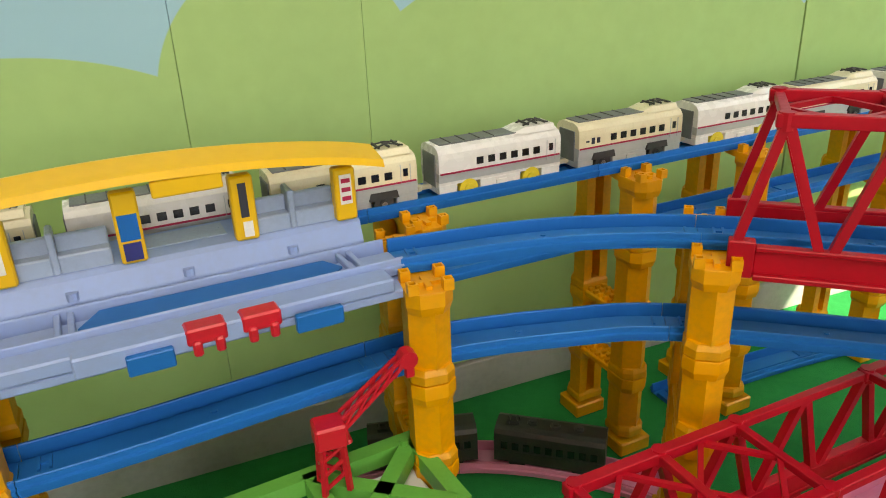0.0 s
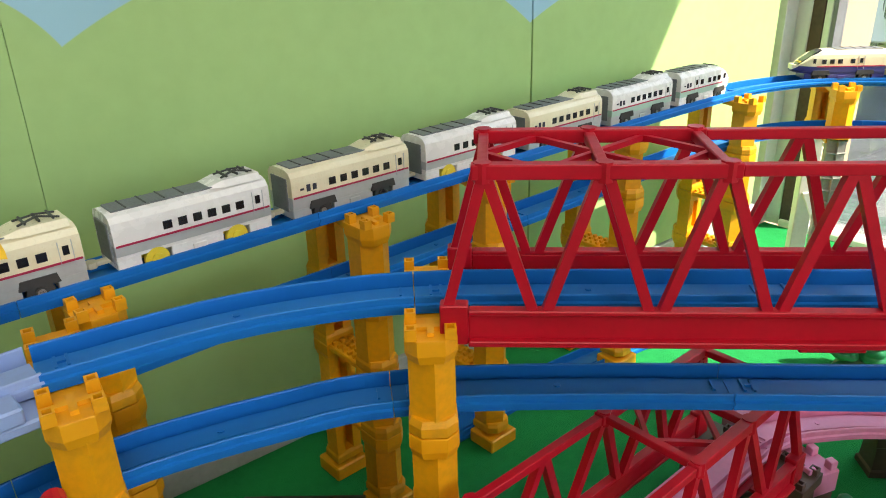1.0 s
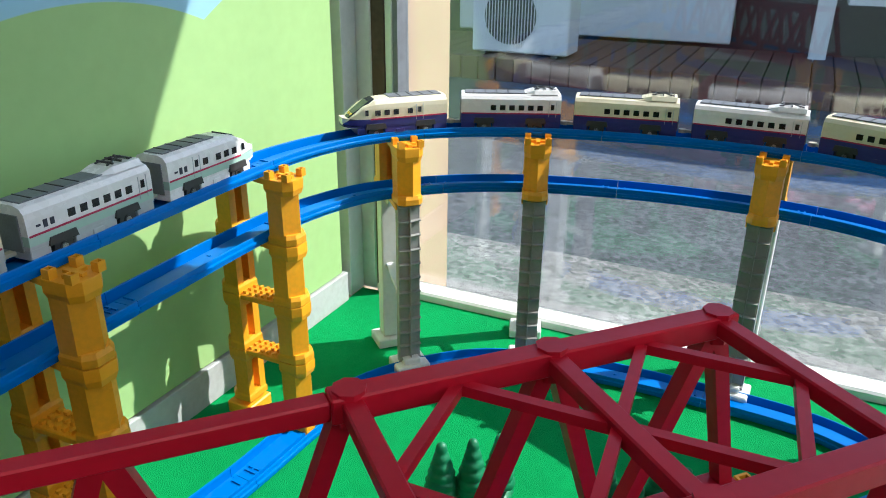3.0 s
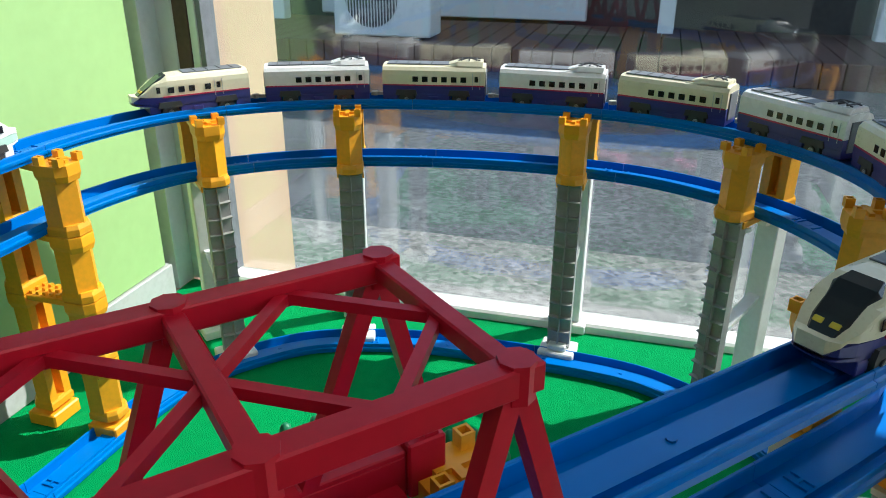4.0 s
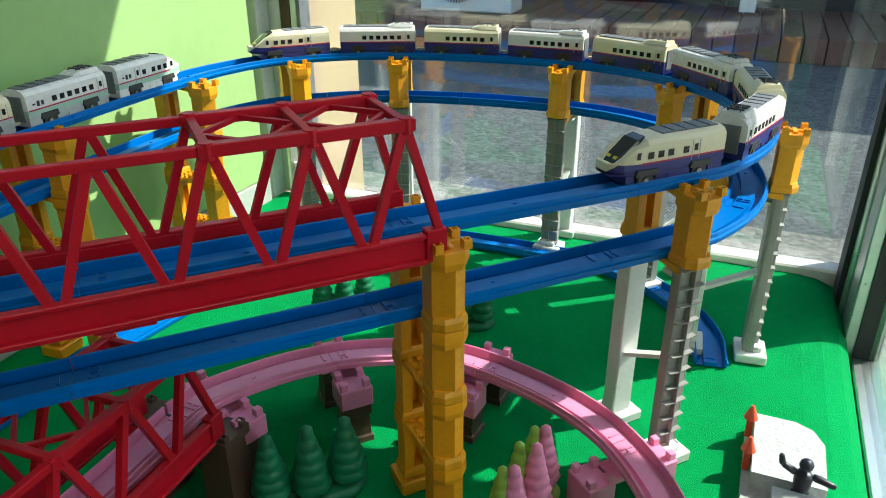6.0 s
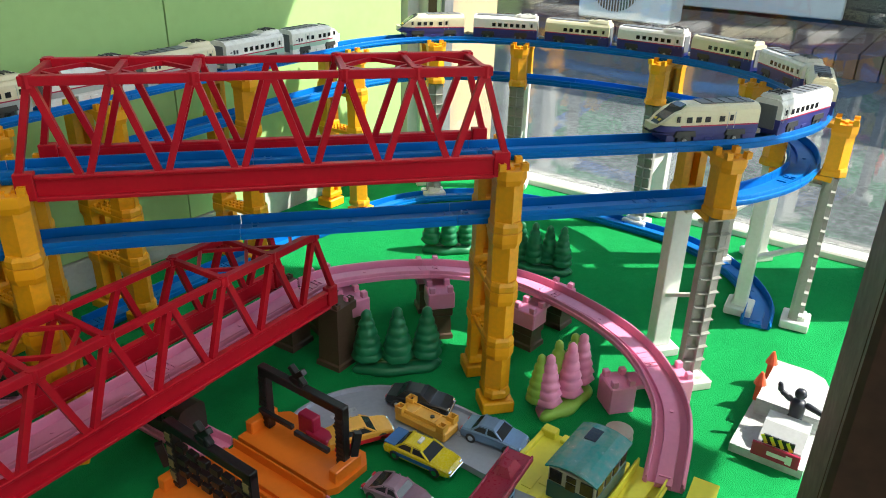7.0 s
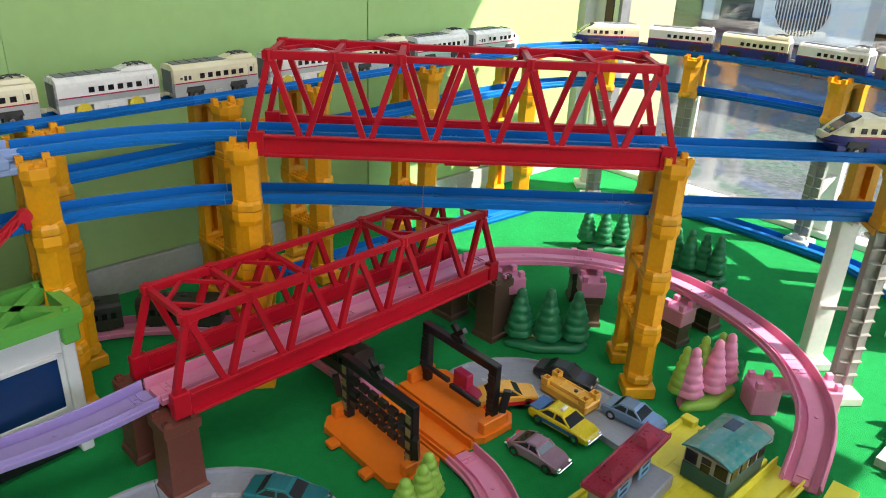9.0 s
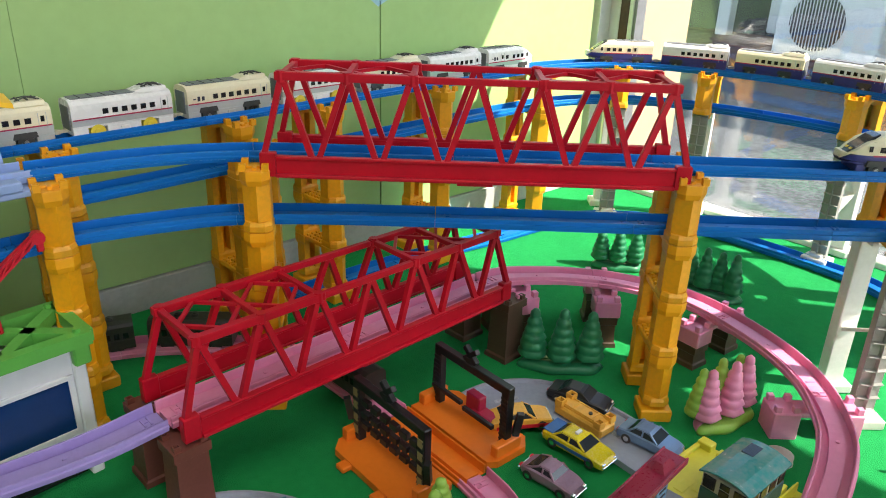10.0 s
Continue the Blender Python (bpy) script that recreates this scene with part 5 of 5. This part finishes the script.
def kiosk():
    ob = thing("kiosk", "grey platform shelter under a dark red roof", "toy shelter", pose(0.379, -0.192, 0.0095, 0, 0, 47.5))
    part("bench_base", boxes(((0, -0.006, 0.008), (0.108, 0.034, 0.016)), ((0, 0.010, 0.020), (0.104, 0.008, 0.012)), bevel=0.0015), STATION_GREY, ob)
    for x in (-0.046, 0.010, 0.044):
        part("pillar", boxes(((x, 0.006, 0.031), (0.007, 0.012, 0.036)), bevel=0.001), STATION_GREY, ob)
    part("roof", boxes(((0, 0.002, 0.0515), (0.118, 0.026, 0.005)), ((0, 0.0140, 0.0545), (0.118, 0.002, 0.003)), ((0, -0.0100, 0.0545), (0.118, 0.002, 0.003)), bevel=0.0008), MAROON, ob, "dark red roof with two raised lights")
    for x in (-0.030, 0.032):
        bm = bmesh.new()
        loft(bm, [[(x - 0.011, -0.006, 0.054), (x + 0.011, -0.006, 0.054), (x + 0.011, 0.008, 0.054), (x - 0.011, 0.008, 0.054)], [(x - 0.007, -0.001, 0.062), (x + 0.007, -0.001, 0.062), (x + 0.007, 0.006, 0.062), (x - 0.007, 0.006, 0.062)]])
        part("roof_light", bm, MAROON, ob)
    for x, w in ((0.028, 0.020), (-0.012, 0.022)):
        p = part("poster", boxes(((x, -0.0035, 0.032), (w, 0.0012, 0.026))), POSTER, ob, "pale blue printed poster")
        for k in range(3):
            part("print_bar", boxes(((x, -0.0043, 0.025 + k * 0.007), (w * 0.6, 0.0006, 0.0022))), INK, p)
    return ob


STATION_GREY = material("grey_plastic", (0.28, 0.29, 0.33), 0.45, vary=0.08)
MAROON = material("maroon_plastic", (0.30, 0.015, 0.045), 0.28, vary=0.08)
POSTER = material("poster_blue", (0.20, 0.42, 0.62), 0.5, vary=0.2, scale=150)
kiosk()


def tram_body():
    ob = thing("tram_body", "dark green toy tram body with cream windows on the platform", "toy tram", pose(0.487, -0.145, 0.0093, 0, 0, 41.2))
    L, W = 0.072, 0.048
    part("lower_body", boxes(((0, 0, 0.011), (L, W, 0.019)), bevel=0.001), TRAM_GREEN, ob)
    part("upper_body", boxes(((0, 0, 0.0295), (L - 0.001, W - 0.001, 0.018)), bevel=0.0008), TRAM_CREAM, ob)
    for s in (-1, 1):
        for i in range(4):
            part("window", boxes(((-0.026 + i * 0.0172, s * W / 2, 0.0295), (0.0118, 0.0014, 0.0125)), bevel=0.0003), WINDOW_DARK, ob)
        for y in (-0.0155, 0.0155):
            part("end_window", boxes(((s * L / 2, y, 0.0295), (0.0014, 0.0125, 0.0135)), bevel=0.0003), WINDOW_DARK, ob)
        part("door_window", boxes(((s * L / 2, 0, 0.033), (0.0014, 0.0095, 0.006)), ((s * L / 2, 0, 0.0245), (0.0014, 0.0095, 0.0075))), WINDOW_DARK, ob)
    bm, rings = bmesh.new(), []
    for k in range(9):
        y = -W / 2 - 0.002 + (W + 0.004) * k / 8
        z = 0.0395 + 0.0062 * (1 - (2 * y / (W + 0.004)) ** 2)
        rings.append([(-L / 2 - 0.003, y, z), (L / 2 + 0.003, y, z), (L / 2 + 0.003, y, z - 0.0016), (-L / 2 - 0.003, y, z - 0.0016)])
    loft(bm, rings)
    part("roof", bm, TRAM_ROOF, ob, "faded teal roof with a dark hatch", smooth=False)
    part("hatch", boxes(((0.020, 0.006, 0.0453), (0.020, 0.012, 0.0014)), bevel=0.0003), WINDOW_DARK, ob)
    return ob


TRAM_GREEN = material("tram_green", (0.010, 0.075, 0.070), 0.35, vary=0.1)
TRAM_CREAM = material("tram_cream", (0.34, 0.33, 0.27), 0.5, vary=0.1)
TRAM_ROOF = material("faded_teal", (0.010, 0.20, 0.185), 0.22, vary=0.1, scale=14, wear=(0.22, 0.27, 0.24))
tram_body()
bm = bmesh.new()
disc(bm, (0, 0, 0.004), 0.0155, 0.008, seg=24, r2=0.014)
disc(bm, (0, 0, 0.0115), 0.0150, 0.007, seg=24, r2=0.002)
solid("cone_lid", bm, material("pale_beige_plastic", (0.58, 0.47, 0.42), 0.5), "pale beige cone-topped disc on the carpet", "toy part", pose(0.556, -0.072, 0))


def ramp_piece():
    ob = thing("lemon_ramp", "lemon yellow toy ramp piece on the carpet", "toy ramp", pose(0.568, -0.205, 0, 0, 0, 47))
    bm = bmesh.new()
    loft(bm, [[(x, -0.012, z - 0.003), (x, 0.012, z - 0.003), (x, 0.012, z), (x, -0.012, z)] for x, z in ((-0.055, 0.010), (0.040, 0.024))])
    part("top", bm, YELLOW_ST, ob)
    for y in (-0.0105, 0.0105):
        bm = bmesh.new()
        prism(bm, [(-0.055, y - 0.001), (0.040, y - 0.001), (0.040, y + 0.001), (-0.055, y + 0.001)], 0.0, 0.0065)
        box(bm, (0.030, y, 0.012), (0.018, 0.002, 0.012))
        part("side", bm, YELLOW_ST, ob)
    return ob


ramp_piece()


# ---------------------------------------------------------------- crossing hut with arrow sign, at the carpet's open edge
def depot_base():
    ob = thing("depot_base", "white textured toy base with red arrow sign and cones", "toy base", pose(0.730, -0.100, 0, 0, 0, 42))
    out = [(-0.062, -0.036), (0.075, -0.036), (0.096, -0.026), (0.104, -0.008), (0.104, 0.036), (-0.062, 0.036)]
    part("slab", prism(bmesh.new(), out, 0.0, 0.010), DEPOT_WHITE, ob)
    part("raised_top", prism(bmesh.new(), [(0.005, -0.034), (0.070, -0.034), (0.090, -0.024), (0.098, -0.008), (0.098, 0.030), (0.005, 0.030)], 0.0102, 0.030), DEPOT_WHITE, ob, "pitted white top")
    bm = bmesh.new()
    loft(bm, [[(-0.058, y, 0.0102), (-0.010, y, 0.0102), (-0.010, y, 0.032), (-0.030, y, 0.032), (-0.052, y, 0.020)] for y in (-0.030, 0.012)])
    part("hut", bm, DEPOT_GREY, ob, "grey stepped housing")
    s = part("sign_board", boxes(((-0.0615, -0.008, 0.016), (0.003, 0.046, 0.016)), bevel=0.0006), STRIPE, ob, "red board with a white arrow")
    part("arrow", boxes(((-0.0634, -0.010, 0.016), (0.0008, 0.020, 0.0045)), ((-0.0634, -0.021, 0.016), (0.0008, 0.006, 0.0095))), WHITE, s)
    hz_ = part("hazard_panel", boxes(((-0.0565, -0.008, 0.0275), (0.002, 0.030, 0.010))), BLACK, ob, "black and yellow hazard stripes")
    for k in range(4):
        b = bmesh.new()
        beam(b, (-0.0578, -0.021 + k * 0.008, 0.0232), (-0.0578, -0.016 + k * 0.008, 0.0318), 0.0006, 0.0034, (0, 1, 0))
        part("stripe", b, YELLOW_ST, hz_)
    for x in (0.088, 0.036):
        b = bmesh.new()
        disc(b, (x, 0.034, 0.0375), 0.007, 0.015, seg=12, r2=0.0015)
        box(b, (x, 0.034, 0.0205), (0.012, 0.006, 0.021))
        part("cone", b, ORANGE_RED, ob, "small red cone")
    return ob


DEPOT_WHITE = material("pitted_white_plastic", (0.52, 0.53, 0.53), 0.55, vary=0.12, scale=160, bump=0.8, bump_scale=260)
DEPOT_GREY = material("light_grey_plastic", (0.45, 0.46, 0.47), 0.5)
ORANGE_RED = material("cone_red", (0.70, 0.09, 0.03), 0.45)
depot_base()


def toy_figure():
    """A stiff little workman of dark plastic, one arm raised."""
    bm = bmesh.new()

    def limb(a, b, r0, r1):
        a, b = Vector(a), Vector(b)
        q = (b - a).to_track_quat("Z", "Y").to_matrix()
        loft(bm, [[p + q @ Vector((r * math.cos(u), r * math.sin(u), 0)) for u in (math.pi * i / 4 for i in range(8))] for p, r in ((a, r0 * 0.8), (a.lerp(b, 0.15), r0), (a.lerp(b, 0.85), r1), (b, r1 * 0.7))])

    for y in (-0.0042, 0.0042):
        limb((0, y, 0), (0, y * 0.9, 0.020), 0.0042, 0.0040)
    limb((0, 0, 0.018), (0, 0, 0.040), 0.0072, 0.0082)
    limb((0, -0.007, 0.037), (-0.002, -0.026, 0.034), 0.0036, 0.0030)
    limb((0, 0.007, 0.037), (-0.002, 0.019, 0.044), 0.0036, 0.0030)
    limb((-0.002, 0.019, 0.044), (-0.003, 0.021, 0.054), 0.0030, 0.0026)
    bmesh.ops.create_uvsphere(bm, u_segments=12, v_segments=8, radius=0.0062, matrix=Matrix.Translation((0, 0, 0.0475)))
    return solid("toy_figure", bm, FIGURE, "small dark plastic toy figure with outstretched arms", "toy figure", pose(0.736, -0.110, 0.0102, 0, 0, 38), smooth=True)


FIGURE = material("dark_navy_plastic", (0.018, 0.020, 0.034), 0.4, vary=0.1)
toy_figure()


# ---------------------------------------------------------------- house with lattice roof, and the crane on it
def white_house():
    ob = thing("toy_house", "white toy building with blue window and green lattice roof", "toy building", pose(-0.142, -0.120, 0, 0, 0, 228))
    # x runs along the front to the left, y to the inside
    L, D, H = 0.20, 0.060, 0.142
    part("wall", boxes(((L / 2, -D / 2, H / 2 + 0.004), (L, D, H - 0.008)), ((0.006, -0.006 + 0.004, H / 2), (0.012, 0.012, H)), bevel=0.0015), HOUSE_WHITE, ob)
    w = part("window", prism(bmesh.new(), [(0.018, 0.0), (0.15, 0.0), (0.15, 0.001), (0.018, 0.001)], 0.058, 0.112), WINDOW_BLUE, ob, "large glossy blue window")
    part("frame", boxes(((0.084, 0.001, 0.1145), (0.14, 0.003, 0.005)), ((0.084, 0.001, 0.0555), (0.14, 0.003, 0.005)), ((0.0155, 0.001, 0.085), (0.005, 0.003, 0.064)), bevel=0.0005), HOUSE_WHITE, w)
    part("doorway", prism(bmesh.new(), [(0.016, 0.0), (0.17, 0.0), (0.17, 0.0012), (0.016, 0.0012)], 0.006, 0.038), WINDOW_DARK, ob, "dark low doorway")
    part("floor_line", boxes(((L / 2, 0.001, 0.047), (L, 0.004, 0.003))), HOUSE_WHITE, ob)
    zt = H + 0.012
    roof = part("roof", beam(bmesh.new(), (-0.006, 0.008, zt), (L, 0.008, zt), 0.011, 0.013), HOUSE_GREEN, ob, "bright green lattice roof")
    for a, b in (((-0.006, -D - 0.006), (L, -D - 0.006)), ((-0.004, 0.008), (-0.004, -D - 0.006)), ((0.070, 0.008), (0.070, -D - 0.006)), ((0.145, 0.008), (0.145, -D - 0.006)), ((0.0, 0.006), (0.068, -D)), ((0.0, -D), (0.068, 0.006)), ((0.074, 0.006), (0.142, -D)), ((0.148, -D), (L, 0.006))):
        part("lattice_bar", beam(bmesh.new(), (*a, zt), (*b, zt), 0.011, 0.0126), HOUSE_GREEN, roof)
    for x, y in ((0.004, 0.006), (0.004, -D)):
        part("roof_leg", boxes(((x, y, H - 0.004), (0.016, 0.010, 0.022)), bevel=0.002), HOUSE_GREEN, ob)
        part("roof_knob", disc(bmesh.new(), (x, y, zt + 0.008), 0.0034, 0.005, seg=10), HOUSE_GREEN, ob)
    return ob


HOUSE_WHITE = material("white_shell_plastic", (0.74, 0.75, 0.76), 0.42, vary=0.04, scale=10)
WINDOW_BLUE = material("glossy_blue_window", (0.006, 0.035, 0.14), 0.12, vary=0.05)
white_house()


def toy_crane():
    z0 = 0.1605
    ob = thing("toy_crane", "small bright red lattice crane on the green roof", "toy crane", pose(-0.216, -0.134, z0, 0, 0, 40))
    for x in (-0.008, 0.008):
        for y in (-0.008, 0.008):
            part("mast_post", beam(bmesh.new(), (x, y, 0), (x * 0.8, y * 0.8, 0.034), 0.0032, 0.0032), RED_BRIGHT, ob)
    for k in range(3):
        z = 0.004 + k * 0.0105
        for a, b in (((-1, -1), (1, -1)), ((1, -1), (1, 1)), ((1, 1), (-1, 1)), ((-1, 1), (-1, -1))):
            part("mast_brace", beam(bmesh.new(), (a[0] * 0.0076, a[1] * 0.0076, z), (b[0] * 0.0068, b[1] * 0.0068, z + 0.0095), 0.002, 0.002), RED_BRIGHT, ob)
    part("cab", boxes(((0, 0, 0.041), (0.020, 0.018, 0.016)), ((0.002, 0, 0.0345), (0.022, 0.016, 0.003)), bevel=0.0015), RED_BRIGHT, ob)
    bm = bmesh.new()
    a, b = Vector((0.008, 0, 0.046)), Vector((0.052, 0, 0.082))
    for y in (-0.004, 0.004):
        for dz in (-0.004, 0.005):
            beam(bm, a + Vector((0, y, dz)), b + Vector((0, y * 0.7, dz * 0.6)), 0.0020, 0.0020)
    for k in range(5):
        p, q = a.lerp(b, k / 5), a.lerp(b, (k + 1) / 5)
        for y in (-0.004, 0.004):
            beam(bm, p + Vector((0, y, -0.004)), q + Vector((0, y, 0.004)), 0.0015, 0.0015)
    part("jib", bm, RED_BRIGHT, ob)
    b2 = disc(bmesh.new(), (0.053, 0, 0.081), 0.006, 0.009, "Y", 12)
    box(b2, (0.054, 0, 0.072), (0.006, 0.005, 0.010), None, 0.001)
    part("pulley", b2, RED_BRIGHT, ob)
    return ob


toy_crane()
# small crumpled white scrap on the carpet
bm = bmesh.new()
bmesh.ops.create_icosphere(bm, subdivisions=1, radius=0.004)
solid("paper_scrap", bm, WHITE, "tiny crumpled white paper scrap on the carpet", "paper", pose(-0.115, 0.165, 0.003, 0, 0, 20))
